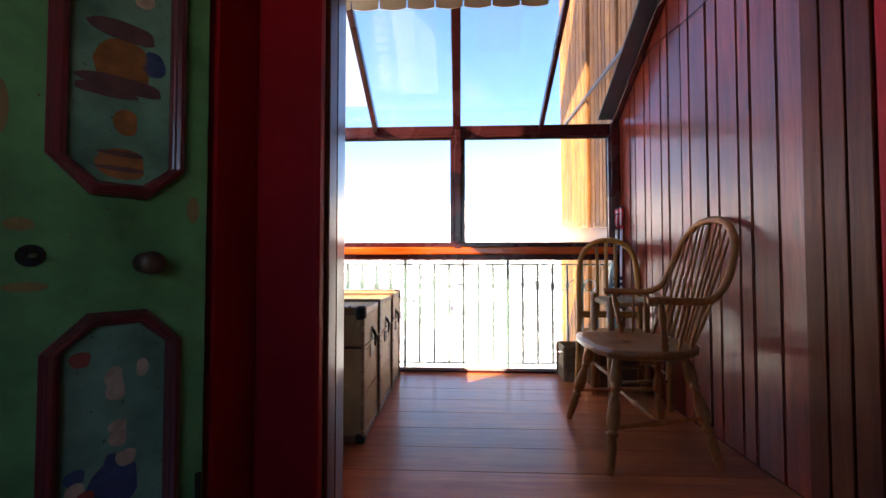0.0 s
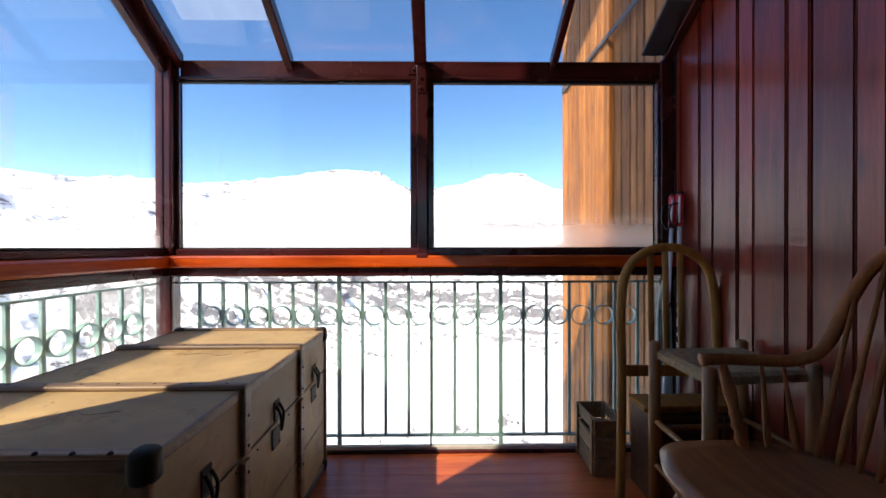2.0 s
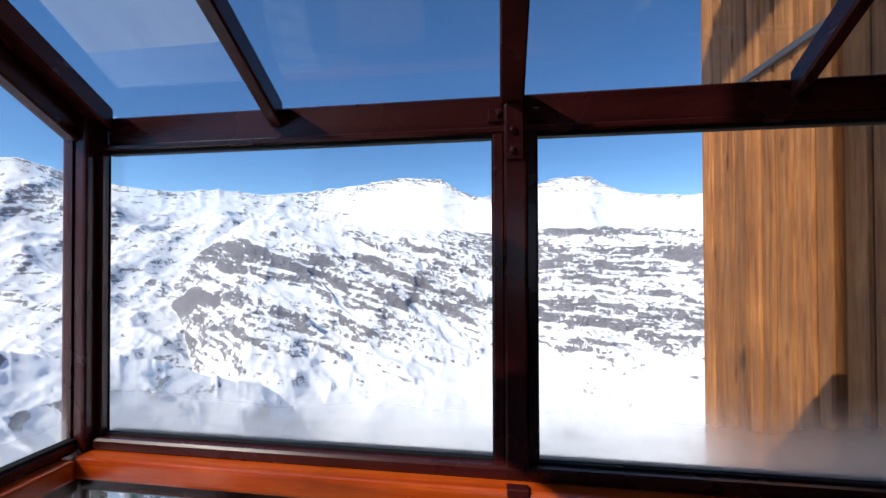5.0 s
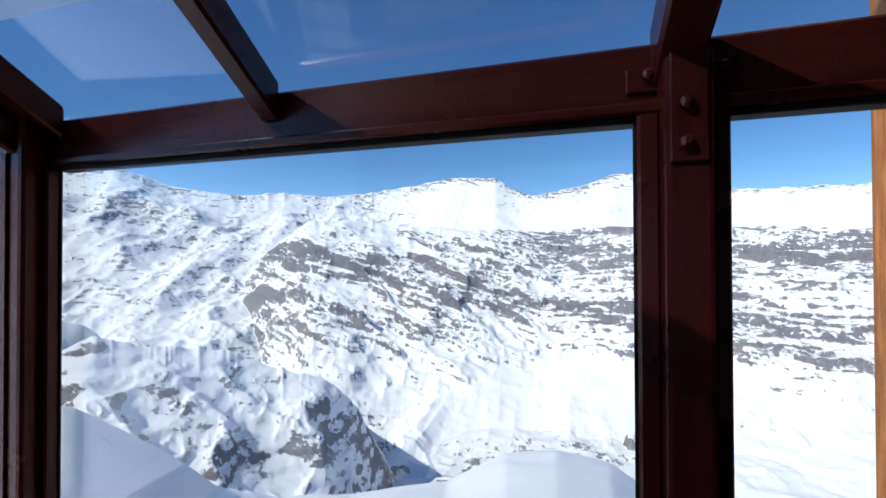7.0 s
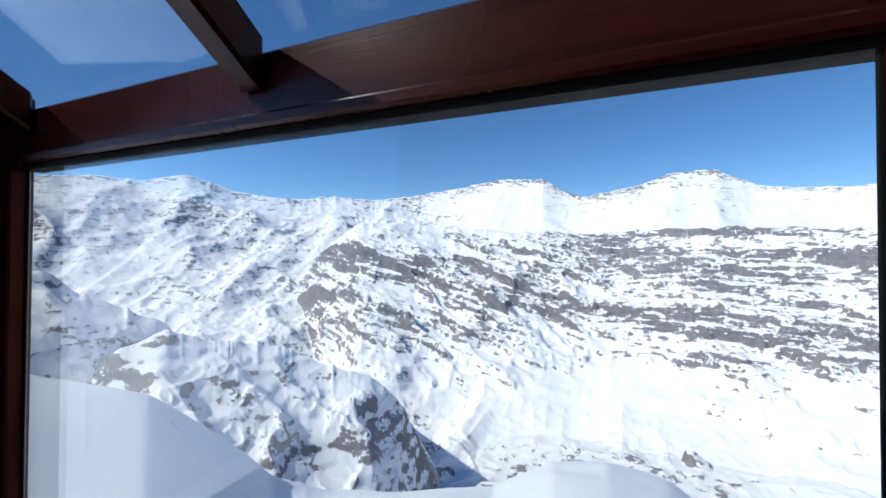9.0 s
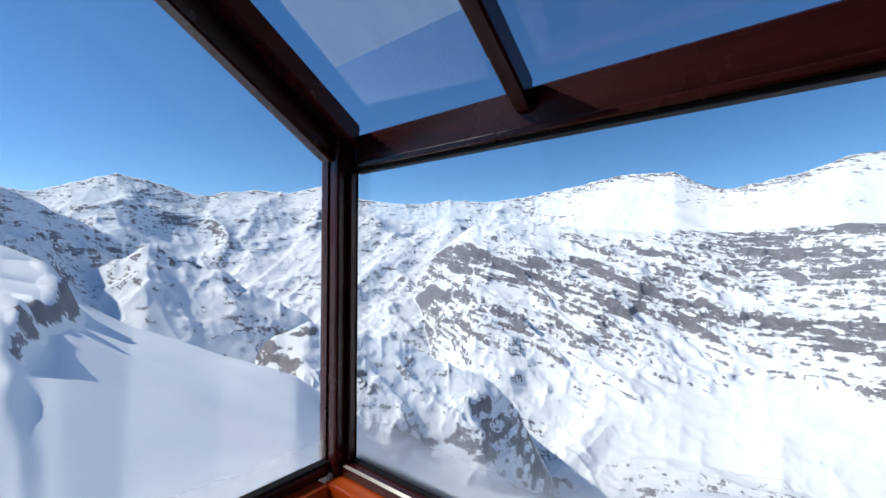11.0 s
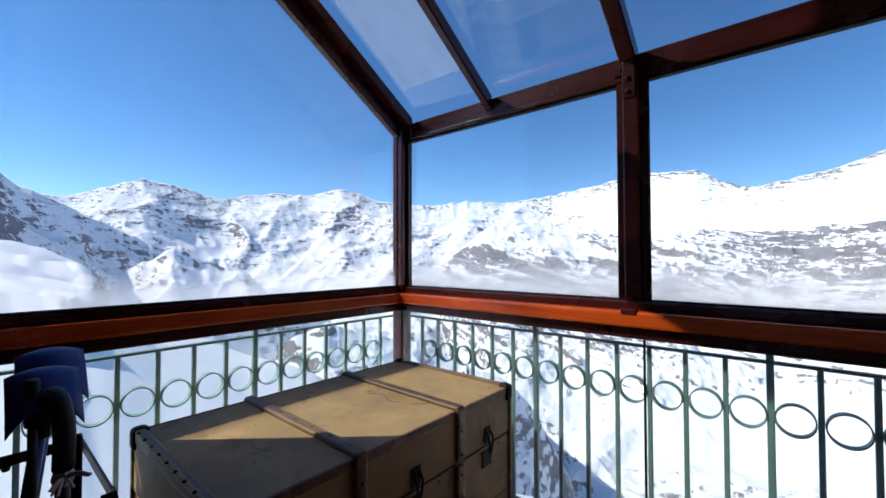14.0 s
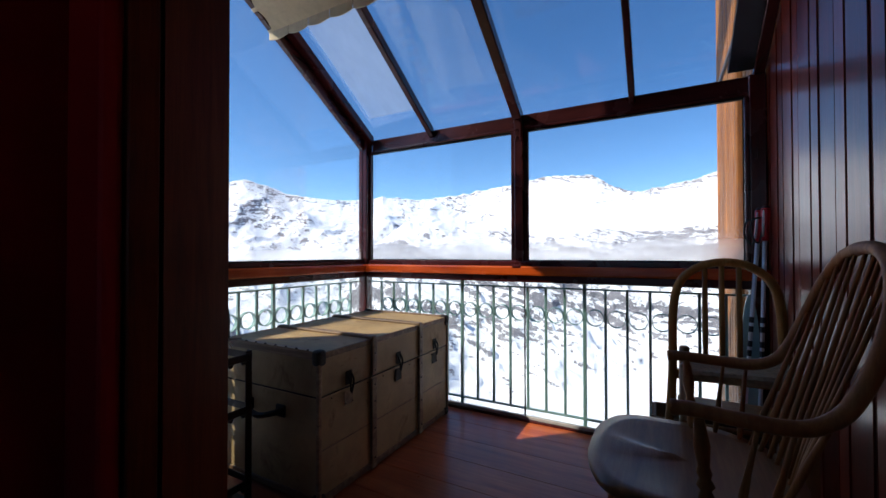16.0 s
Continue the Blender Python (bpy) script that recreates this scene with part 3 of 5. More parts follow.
def planked_wall(name, edges, face, material, label, seed):
    """Upright boards, wide and narrow in turn, with open grooves between them; their tops follow the glass roof."""
    rnd = random.Random(seed)
    wall = tagged(part(name, box((1.235, -1.97, -9.0), (1.40, 1.64, 6.0)), GASKET), label, "wall", kind="structure")
    for a, b in zip(edges, edges[1:]):
        g, x = 0.0034, face + rnd.uniform(-0.002, 0.002)
        bm = prism([(a + g, 0.0), (b - g, 0.0), (b - g, roof_z(b) - 0.02), (a + g, roof_z(a) - 0.02)], "x", x, 1.236)
        es = [e for e in bm.edges if abs(e.verts[0].co.x - x) < 1e-5 and abs(e.verts[1].co.x - x) < 1e-5]
        bmesh.ops.bevel(bm, geom=es, offset=0.005, segments=2, affect='EDGES')
        part("board", bm, material, wall)
    return wall


def glazing():
    # sloping glass roof on rafters
    roof = empty("roof_glazing", (0, 0, 0), "sloping glass roof on dark red rafters", "glass roof", kind="structure")
    def rafter(x0, x1, drop=0.062, rise=0.0, mat=None, name="rafter"):
        y0 = -0.005
        o = [(y0, roof_z(y0) - drop), (y0, roof_z(y0) + rise), (BACK, roof_z(BACK) + rise), (BACK, roof_z(BACK) - drop)]
        return part(name, prism(o, "x", x0, x1, 0.005), mat or FRAME_RED_Y, roof)
    rafter(-1.335, -1.238, 0.060, 0.01)
    rafter(-1.334, -1.290, 0.140, -0.061, name="side_head")
    rafter(-0.736, -0.696, 0.070)
    rafter(-0.094, -0.034, 0.075)
    rafter(0.584, 0.618, 0.062)
    rafter(1.15, 1.1985, 0.03)
    rafter(1.045, 1.1975, -0.010, 0.022, FLASHING, "flashing")
    for x0, x1 in ((-1.30, -0.732), (-0.730, -0.066), (-0.062, 0.60), (0.602, 1.16)):
        y0 = 0.028
        o = [(y0, roof_z(y0) + 0.001), (y0, roof_z(y0) + 0.007), (BACK, roof_z(BACK) + 0.007), (BACK, roof_z(BACK) + 0.001)]
        p = part("roof_pane", prism(o, "x", x0, x1), GLASS_ROOF, roof)

    # reflections drawn as pale sheets under the panes, clear along their edges
    for reflection_sheet, x0, x1, y0, y1 in ((REFLECTION, -1.15, -0.74, -0.16, -1.60), (REFLECTION_FAINT, -0.47, -0.20, -0.24, -1.05), (REFLECTION_FAINT, 0.08, 0.36, -0.5, -1.2)):
        o = [(y, roof_z(y) + d) for y, d in ((y0, -0.0025), (y0, -0.0015), (y1, -0.0015), (y1, -0.0025))]
        part("painted_reflection", prism(o, "x", x0, x1), reflection_sheet, roof)
    # ladder of bright reflected bars, each drawn as a small pale sheet
    for k in range(9):
        y = -0.30 - 0.055 * k
        o = [(y, roof_z(y) - 0.0025), (y, roof_z(y) - 0.0015), (y - 0.036, roof_z(y - 0.036) - 0.0015), (y - 0.036, roof_z(y - 0.036) - 0.0025)]
        part("painted_reflection", prism(o, "x", -0.615 + 0.004 * k, -0.535 + 0.004 * k), REFLECTION_FAINT, roof)

    def window(name):
        return empty(name, (0, 0, 0), "window with misted glass in an oxblood frame", "window", kind="structure")

    # front window wall
    f = window("window_1")
    part("corner_post", box((-1.345, -0.064, 0.0), (-1.268, 0.012, 1.96), 0.008, segments=2), FRAME_RED_Z, f)
    part("side_bead", box((-1.2685, -0.030, SILL_TOP), (-1.2505, -0.0005, HEAD), 0.003), FRAME_RED_Z, f)
    part("transom", box((-1.262, -0.003, 1.848), (1.2, 0.04, 1.936), 0.005), FRAME_RED, f)
    part("transom_moulding", box((-1.262, -0.020, 1.832), (1.2, 0.02, 1.850), 0.004), FRAME_RED, f)
    part("head_bead", box((-1.262, -0.010, 1.823), (1.13, 0.02, 1.833), 0.002), GASKET, f)
    part("mullion", box((-0.085, -0.045, 0.972), (-0.028, 0.02, 1.90), 0.007, segments=2), FRAME_RED_Z, f)
    for x0, x1 in ((-0.113, -0.0845), (-0.0285, -0.001)):
        part("mullion_bead", box((x0, -0.020, 0.985), (x1, -0.0005, 1.834), 0.004), FRAME_RED_Z, f)
    for x0, x1 in ((-0.1165, -0.1125), (-0.0015, 0.0015), (-1.251, -1.247), (1.106, 1.111)):
        part("gasket", box((x0, -0.008, 0.997), (x1, -0.0042, 1.824), 0.001), GASKET, f)
    part("wall_post", box((1.128, -0.04, 0.0), (1.2, 0.03, 1.93), 0.006), FRAME_RED_Z, f)
    part("side_bead", box((1.110, -0.04, SILL_TOP), (1.129, -0.0005, HEAD), 0.004), FRAME_RED_Z, f)
    part("bottom_bead", box((-1.262, -0.048, 0.962), (1.129, 0.02, 0.996), 0.006), FRAME_RED, f)
    for x0, x1 in ((-1.247, -0.1165), (0.0015, 1.106)):
        part("gasket", box((x0, -0.02, 0.9955), (x1, 0.02, 1.001)), GASKET, f)
    part("sill", box((-1.275, -0.095, 0.905), (1.199, 0.02, 0.963), 0.01, segments=2), SILL_X, f, "orange varnished wooden sill rail")
    part("under_sill", box((-1.268, -0.07, 0.862), (1.199, 0.02, 0.906), 0.005), FRAME_RED, f)
    # iron tee over the joint of mullion and transom
    tee = part("bracket", box((-0.080, -0.050, 1.757), (-0.036, -0.044, 1.90), 0.002), FRAME_RED_Z, f, "painted iron tee bracket")
    part("bracket_arm", box((-0.125, -0.009, 1.865), (0.012, -0.002, 1.90), 0.002), FRAME_RED, tee)
    for x, z, y in ((-0.062, 1.782, -0.049), (-0.062, 1.832, -0.049), (-0.097, 1.888, -0.008), (-0.005, 1.889, -0.008)):
        part("bolt", tube([(x, y, z), (x, y - 0.008, z), (x, y - 0.012, z)], [0.0085, 0.0085, 0.004], 8), FRAME_RED_Z, tee)
    foot = part("bracket_foot", box((-0.083, -0.099, 0.952), (-0.03, -0.07, 0.972), 0.003), FRAME_RED, f)
    for x0, x1 in ((-1.25, -0.112), (-0.002, 1.112)):
        p = part("pane", box((0, -0.004, -0.004), (x1 - x0, 0.002, 0.826)), GLASS, f)
        p.matrix_basis = pose(x0, 0, 1.0)
    lower = window("window_2")
    lower["label"] = "clear lower glass down to the floor before the balcony railing"
    for x0, x1 in ((-1.262, -0.019), (-0.011, 1.129)):
        part("pane", box((x0, -0.053, 0.03), (x1, -0.047, 0.862)), GLASS_LOW, lower)
    part("glass_joint", box((-0.0188, -0.055, 0.03), (-0.0112, -0.045, 0.862)), GASKET, lower)
    part("base_rail", box((-1.262, -0.075, -0.02), (1.129, -0.038, 0.012), 0.003), FRAME_RED, lower)
    part("glass_channel", box((-1.262, -0.062, 0.012), (1.129, -0.038, 0.03), 0.002), CURB, lower)
    # left window wall
    s = window("window_3")
    zr = lambda y: roof_z(y) - 0.12
    part("bottom_bead", box((-1.332, BACK, 0.962), (-1.288, -0.0655, 0.996), 0.006), FRAME_RED_Y, s)
    part("gasket", box((-1.318, BACK, 0.9955), (-1.29, -0.0655, 1.002)), GASKET, s)
    part("sill", box((-1.345, BACK, 0.905), (-1.250, -0.0965, 0.963), 0.01, segments=2), SILL_Y, s, "orange varnished wooden sill rail")
    part("under_sill", box((-1.345, BACK, 0.862), (-1.272, -0.0715, 0.906), 0.005), FRAME_RED_Y, s)
    part("side_bead", box((-1.330, -0.069, 0.996), (-1.304, -0.0645, zr(-0.07)), 0.001), FRAME_RED_Z, s)
    part("back_post", box((-1.40, BACK, 0.0), (-1.29, BACK + 0.09, 2.86), 0.006), FRAME_RED_Z, s)
    o = [(-0.067, 0.0), (-0.067, zr(-0.067) - 0.99), (BACK + 0.05, zr(BACK + 0.05) - 0.99), (BACK + 0.05, 0.0)]
    p = part("pane", prism(o, "x", -0.003, 0.003), GLASS_SIDE, s)
    p.matrix_basis = pose(-1.318, 0, 0.996)
    part("lower_pane", box((-1.303, BACK + 0.09, 0.03), (-1.297, -0.066, 0.862)), GLASS_LOW, s)
    part("base_rail", box((-1.325, BACK, -0.02), (-1.285, -0.066, 0.03), 0.003), CURB, s)


def railing(name, m, posts, length, label):
    """Iron balcony railing along its own x axis: flat bars, a row of rings, taller posts."""
    r = empty(name, (0, 0, 0), label, "railing", "balcony railings")
    r.matrix_world = m
    part("top_rail", box((0, -0.011, 0.822), (length, 0.011, 0.832), 0.002), RAIL_GREEN, r)
    part("bottom_rail", box((0, -0.011, 0.052), (length, 0.011, 0.062), 0.002), RAIL_GREEN, r)
    pitch = 0.1157
    bar = ring = None
    n = int(length / pitch) + 1
    for i in range(n):
        x = posts + (i - round(posts / pitch)) * pitch
        if x < 0.01 or x > length - 0.005:
            continue
        tall = (i - round(posts / pitch)) % 7 == 0
        if tall:
            part("post", box((x - 0.010, -0.010, -0.02), (x + 0.010, 0.010, 0.88), 0.002), RAIL_GREEN, r)
        elif bar is None:
            b = part("bar", box((-0.0075, -0.0075, 0.062), (0.0075, 0.0075, 0.822), 0.0015), RAIL_GREEN, r)
            b.matrix_basis = pose(x, 0, 0)
            bar = b.data
        else:
            piece("bar", bar, r, pose(x, 0, 0))
        if x + pitch > length - 0.02:
            continue
        if ring is None:
            bm = bmesh.new()
            k = 28
            rows = []
            for rad, y in ((0.0495, -0.013), (0.0495, 0.013), (0.0455, 0.013), (0.0455, -0.013)):
                rows.append([bm.verts.new((rad * math.cos(a * math.tau / k), y, rad * math.sin(a * math.tau / k))) for a in range(k)])
            for q in range(4):
                u, v = rows[q], rows[(q + 1) % 4]
                for a in range(k):
                    bm.faces.new((u[a], v[a], v[(a + 1) % k], u[(a + 1) % k]))
            bmesh.ops.recalc_face_normals(bm, faces=bm.faces)
            g = part("ring", bm, RAIL_GREEN, r)
            g.matrix_basis = pose(x + pitch / 2, 0, 0.66)
            ring = g.data
        else:
            piece("ring", ring, r, pose(x + pitch / 2, 0, 0.66))
    return r


shell()
BOARD_EDGES = [BACK, -1.578, -1.433, -1.356, -1.218, -1.134, -0.985, -0.90, -0.763, -0.677, -0.533, -0.452, -0.31, -0.222, -0.085, -0.042]
planked = planked_wall("wall_east", BOARD_EDGES, 1.20, PANEL, "red varnished tongue-and-groove panelling", 3)
rnd_clad = random.Random(8)
for y0, y1, x, low in ((BACK, -0.02, 1.205, None), (0.031, 0.68, 1.205, -2.5), (0.68, 1.66, 1.168, -2.5)):
    y = y0
    while y < y1 - 0.01:
        w = min(rnd_clad.choice((0.085, 0.1, 0.12)), y1 - y)
        if y1 - y - w < 0.035:
            w = y1 - y
        a, b = y + 0.0045, y + w - 0.0045
        if low is None:
            o = [(a, roof_z(a) + 0.035), (b, roof_z(b) + 0.035), (b, 5.9), (a, 5.9)]
        else:
            o = [(a, low), (b, low), (b, 5.9), (a, 5.9)]
        bm = prism(o, "x", x + rnd_clad.uniform(-0.002, 0.002), 1.236)
        es = [e for e in bm.edges if e.verts[0].co.x < 1.22 and e.verts[1].co.x < 1.22]
        bmesh.ops.bevel(bm, geom=es, offset=0.009, segments=1, affect='EDGES')
        part("cladding_board", bm, CLAD, planked)
        y += w
for k in range(13):
    y = -0.08 - k * 0.125
    part("rivet", tube([(1.178, y, roof_z(y) + 0.0), (1.176, y, roof_z(y) - 0.006)], [0.006, 0.003], 7), CURB, planked)
part("cable", tube(bezier((1.193, -0.42, 2.19), (1.188, -0.75, 2.30), (1.188, -1.05, 2.02), (1.193, -1.70, 2.24), 24), 0.003, 6), GASKET, planked, "thin black cable pinned to the panelling")
part("cladding_batten", box((1.150, -1.7, 2.395), (1.1655, 1.63, 2.428), 0.003), FLASHING, planked, "dull grey metal strip across the cladding")
part("cladding_end", box((1.169, 1.6405, -2.5), (1.40, 1.664, 5.9)), CLAD, planked)
glazing()
railing("railing", pose(-1.284, 0.0, 0), 0.81, 2.43, "pale green iron balcony railing with a row of rings")
railing("railing", pose(-1.345, -1.66, 0, 0, 0, 90), 0.81, 1.63, "pale green iron balcony railing with a row of rings")

# ---------------------------------------------------------------- more materials
def canvas():
    """Tan cloth with broad stains, rusty blotches and fine scuffs."""
    m = paint("stained_tan_canvas", (0.40, 0.275, 0.135), rough=0.58, vary=0.3, scale=3.2, bump=0.3, spec=0.3)
    t = m.node_tree
    b = t.nodes["Principled BSDF"]
    src = b.inputs["Base Color"].links[0].from_socket
    v = coords(t, (1, 1, 1))
    for scale, low, high, tint, amount in ((6.5, 0.57, 0.72, (0.30, 0.16, 0.07), 0.75), (34.0, 0.64, 0.70, (0.35, 0.20, 0.10), 0.6), (1.6, 0.5, 0.75, (0.62, 0.5, 0.36), 0.8)):
        n = node(t, "ShaderNodeTexNoise", Scale=scale, Detail=7.0, Roughness=0.68, Distortion=0.6)
        t.links.new(v, n.inputs["Vector"])
        f = ramp(t, n.outputs["Fac"], [(low, (0, 0, 0)), (high, (amount,) * 3)])
        mx = t.nodes.new("ShaderNodeMix")
        mx.data_type, mx.blend_type = 'RGBA', 'MULTIPLY'
        mx.inputs[7].default_value = (*tint, 1)
        t.links.new(f.outputs[0], mx.inputs[0])
        t.links.new(src, mx.inputs[6])
        src = mx.outputs[2]
    t.links.new(src, b.inputs["Base Color"])
    return m


CANVAS = canvas()
STRAP = wood("brown_hide_strap", (0.10, 0.05, 0.024), (0.21, 0.12, 0.06), (0.40, 0.27, 0.15), rough=0.5, along="x", vary=0.3)
IRON = paint("blackened_iron", (0.02, 0.014, 0.011), rough=0.6, metal=0.1, vary=0.5, scale=30, chips=(0.10, 0.06, 0.03), spec=0.25, bump=0.4)
BRASS = paint("tarnished_brass", (0.35, 0.22, 0.08), rough=0.4, metal=0.9, vary=0.3, scale=30)
CHAIR = wood("brown_waxed_chair_wood", (0.22, 0.062, 0.017), (0.37, 0.112, 0.031), (0.50, 0.18, 0.054), rough=0.5, along="z", vary=0.08, grain=1.3, spec=0.16)
CHAIR_SEAT = wood("brown_waxed_seat_wood", (0.18, 0.058, 0.016), (0.30, 0.10, 0.029), (0.41, 0.16, 0.052), rough=0.36, along="y", vary=0.06, coat=0.12, spec=0.35)
BENT = wood("honey_bentwood", (0.26, 0.095, 0.018), (0.38, 0.155, 0.033), (0.48, 0.225, 0.06), rough=0.45, along="z", vary=0.08, spec=0.2)
STOOL = wood("light_brown_stool_wood", (0.22, 0.075, 0.018), (0.32, 0.12, 0.032), (0.41, 0.175, 0.055), rough=0.42, along="z", vary=0.1)
CRATE = wood("grey_weathered_crate", (0.15, 0.085, 0.042), (0.26, 0.16, 0.08), (0.37, 0.25, 0.13), rough=0.75, along="y", vary=0.2)
BOXWOOD = wood("dark_brown_box_wood", (0.08, 0.035, 0.02), (0.13, 0.06, 0.033), (0.19, 0.095, 0.05), rough=0.45, along="x", vary=0.1)
RUSH = paint("woven_rush", (0.36, 0.23, 0.115), rough=0.85, vary=0.35, scale=60, bump=0.8)
POLE_WHITE = paint("white_pole_lacquer", (0.66, 0.68, 0.70), rough=0.3, vary=0.08)
POLE_RED = paint("red_grip_rubber", (0.58, 0.02, 0.03), rough=0.45, vary=0.15)
BLACK = paint("black_nylon", (0.014, 0.014, 0.016), rough=0.6)
TEAL = paint("pale_teal_lacquer", (0.32, 0.52, 0.50), rough=0.3, vary=0.1)
BLUE = paint("blue_plastic", (0.012, 0.035, 0.24), rough=0.35, vary=0.15)
RACK = paint("dark_brown_painted_angle_iron", (0.045, 0.024, 0.018), rough=0.45, metal=0.2, vary=0.3, scale=20)
CREAM = paint("cream_blind_cloth", (0.52, 0.43, 0.28), rough=0.8, vary=0.1, scale=20, bump=0.2)
RAG = paint("frayed_white_rag", (0.6, 0.58, 0.55), rough=0.9)
DOOR_GREEN = paint("aged_green_paint", (0.105, 0.29, 0.10), rough=0.42, vary=0.5, scale=5.0, chips=(0.16, 0.07, 0.025))
DOOR_PANEL = paint("painted_panel_blue_green", (0.14, 0.28, 0.18), rough=0.4, vary=0.5, scale=7.0, chips=(0.03, 0.06, 0.03))
MOULD = wood("oxblood_moulding", (0.11, 0.014, 0.017), (0.21, 0.026, 0.028), (0.30, 0.05, 0.05), rough=0.3, along="z", vary=0.05, coat=0.3)
MOTIFS = {n: paint("painted_" + n, c, rough=0.45, vary=0.35, scale=25) for n, c in
          dict(orange=(0.34, 0.11, 0.03), pink=(0.55, 0.36, 0.24), red=(0.38, 0.07, 0.04), plum=(0.15, 0.055, 0.05), blue=(0.05, 0.075, 0.15), ochre=(0.30, 0.17, 0.055)).items()}


def wpart(name, bm, material, thing, label="", smooth=False):
    """A part whose mesh is given in the place's own metres."""
    up, m = thing, Matrix.Identity(4)
    while up:
        m = up.matrix_basis @ m
        up = up.parent
    bm.transform(m.inverted())
    return part(name, bm, material, thing, label, smooth)


def spline(points, n=8):
    p = [Vector(q) for q in points]
    p = [2 * p[0] - p[1], *p, 2 * p[-1] - p[-2]]
    out = []
    for i in range(1, len(p) - 2):
        a, b, c, d = p[i - 1:i + 3]
        for k in range(n):
            t = k / n
            out.append(0.5 * ((2 * b) + (c - a) * t + (2 * a - 5 * b + 4 * c - d) * t * t + (3 * b - a - 3 * c + d) * t ** 3))
    out.append(p[-2])
    return out


# ---------------------------------------------------------------- trunk
def trunk():
    x0, x1, y0, y1, top, lid = -1.145, -0.495, -1.305, -0.195, 0.63, 0.445
    t = empty("trunk", ((x0 + x1) / 2, (y0 + y1) / 2, 0), "large old tan canvas travelling trunk with dark slats and iron corners", "trunk")
    body = wpart("body", box((x0, y0, 0.012), (x1, y1, lid - 0.003), 0.006, segments=2), CANVAS, t)
    wpart("lid", box((x0 - 0.003, y0 - 0.003, lid + 0.003), (x1 + 0.003, y1 + 0.003, top), 0.014, segments=3), CANVAS, t)
    wpart("seam", box((x0 + 0.004, y0 + 0.004, lid - 0.006), (x1 - 0.004, y1 - 0.004, lid + 0.006)), IRON, t)
    # long seam of the front covering
    wpart("covering_seam", box((x1 - 0.001, y0 + 0.02, 0.224), (x1 + 0.002, y1 - 0.02, 0.229)), STRAP, t)
    # edge binding
    e = 0.019
    for y in (y0, y1):
        for z in (top - 0.010, 0.03):
            wpart("binding", box((x0, y - 0.006, z - e), (x1, y + 0.006, z + 0.011), 0.006, segments=2), STRAP, t)
    for x in (x0, x1):
        wpart("binding", box((x - 0.006, y0, top - 0.026), (x + 0.006, y1, top + 0.002), 0.006, segments=2), STRAP, t)
        wpart("binding", box((x - 0.006, y0, 0.008), (x + 0.006, y1, 0.04), 0.006, segments=2), STRAP, t)
        for y in (y0, y1):
            wpart("binding", box((x - 0.009, y - 0.009, 0.01), (x + 0.009, y + 0.009, top - 0.02), 0.006, segments=2), STRAP, t)
    for y in (y0 + 0.008, y1 - 0.008):
        wpart("slat", box((x0 - 0.004, y - 0.014, top - 0.004), (x1 + 0.004, y + 0.014, top + 0.009), 0.006, segments=2), STRAP, t)
    rnd = random.Random(2)
    for y in (-0.957, -0.530):
        wpart("slat", box((x0 - 0.01, y - 0.019, top - 0.004), (x1 + 0.013, y + 0.019, top + 0.014), 0.0088, segments=3), STRAP, t, "worn pale slat", True)
        for a, b in ((0.0, lid - 0.004), (lid + 0.004, top + 0.008)):
            wpart("slat", box((x1, y - 0.019, a + 0.008), (x1 + 0.015, y + 0.019, b), 0.006, segments=2), STRAP, t)
            wpart("slat", box((x0 - 0.013, y - 0.019, a + 0.008), (x0, y + 0.019, b), 0.006, segments=2), STRAP, t)
        for k in range(7):
            x = x0 + 0.04 + k * 0.095
            wpart("nail", tube([(x, y, top + 0.011), (x, y, top + 0.015)], [0.006, 0.003], 7), IRON, t)
        for z in (0.06, 0.2, 0.33, 0.41, 0.48, 0.56):
            wpart("nail", tube([(x1 + 0.014, y, z), (x1 + 0.018, y, z)], [0.006, 0.003], 7), IRON, t)
    for k in range(9):
        x = x0 + 0.06 + k * 0.066
        wpart("nail", tube([(x, y0 - 0.003, top + 0.008), (x, y0 - 0.003, top + 0.013)], [0.006, 0.003], 7), IRON, t)
    # iron corner caps
    for x in (x0, x1):
        for y in (y0, y1):
            sx, sy = (1 if x == x1 else -1), (1 if y == y1 else -1)
            for z in (top, 0.0):
                lo, hi = (z - 0.054, z + 0.0135) if z else (0.0, 0.05)
                bm = box((x - 0.036 * sx, y - 0.036 * sy, lo), (x + 0.013 * sx, y + 0.0135 * sy, hi), 0.021, segments=5)
                wpart("corner_cap", bm, IRON, t, "dented black iron corner", True)
    # latches along the front
    for y in (-1.13, -0.745, -0.36):
        c = wpart("latch", box((x1, y - 0.022, lid + 0.012), (x1 + 0.006, y + 0.022, lid + 0.075), 0.003), IRON, t, "blackened iron latch")
        wpart("hasp", spline_tube([(x1 + 0.008, y - 0.012, lid + 0.06), (x1 + 0.022, y - 0.012, lid + 0.03), (x1 + 0.02, y, lid - 0.02), (x1 + 0.022, y + 0.012, lid + 0.03), (x1 + 0.008, y + 0.012, lid + 0.06)], 0.0042), IRON, c)
        wpart("lock_plate", box((x1, y - 0.03, lid - 0.075), (x1 + 0.004, y + 0.03, lid - 0.012), 0.002), STRAP if y == -1.13 else IRON, c)
        for dy in (-0.024, 0.024):
            wpart("rivet", tube([(x1 + 0.003, y + dy, lid - 0.066), (x1 + 0.007, y + dy, lid - 0.066)], [0.004, 0.002], 6), IRON, c)
    for k in range(9):
        y = y0 + 0.07 + k * 0.12
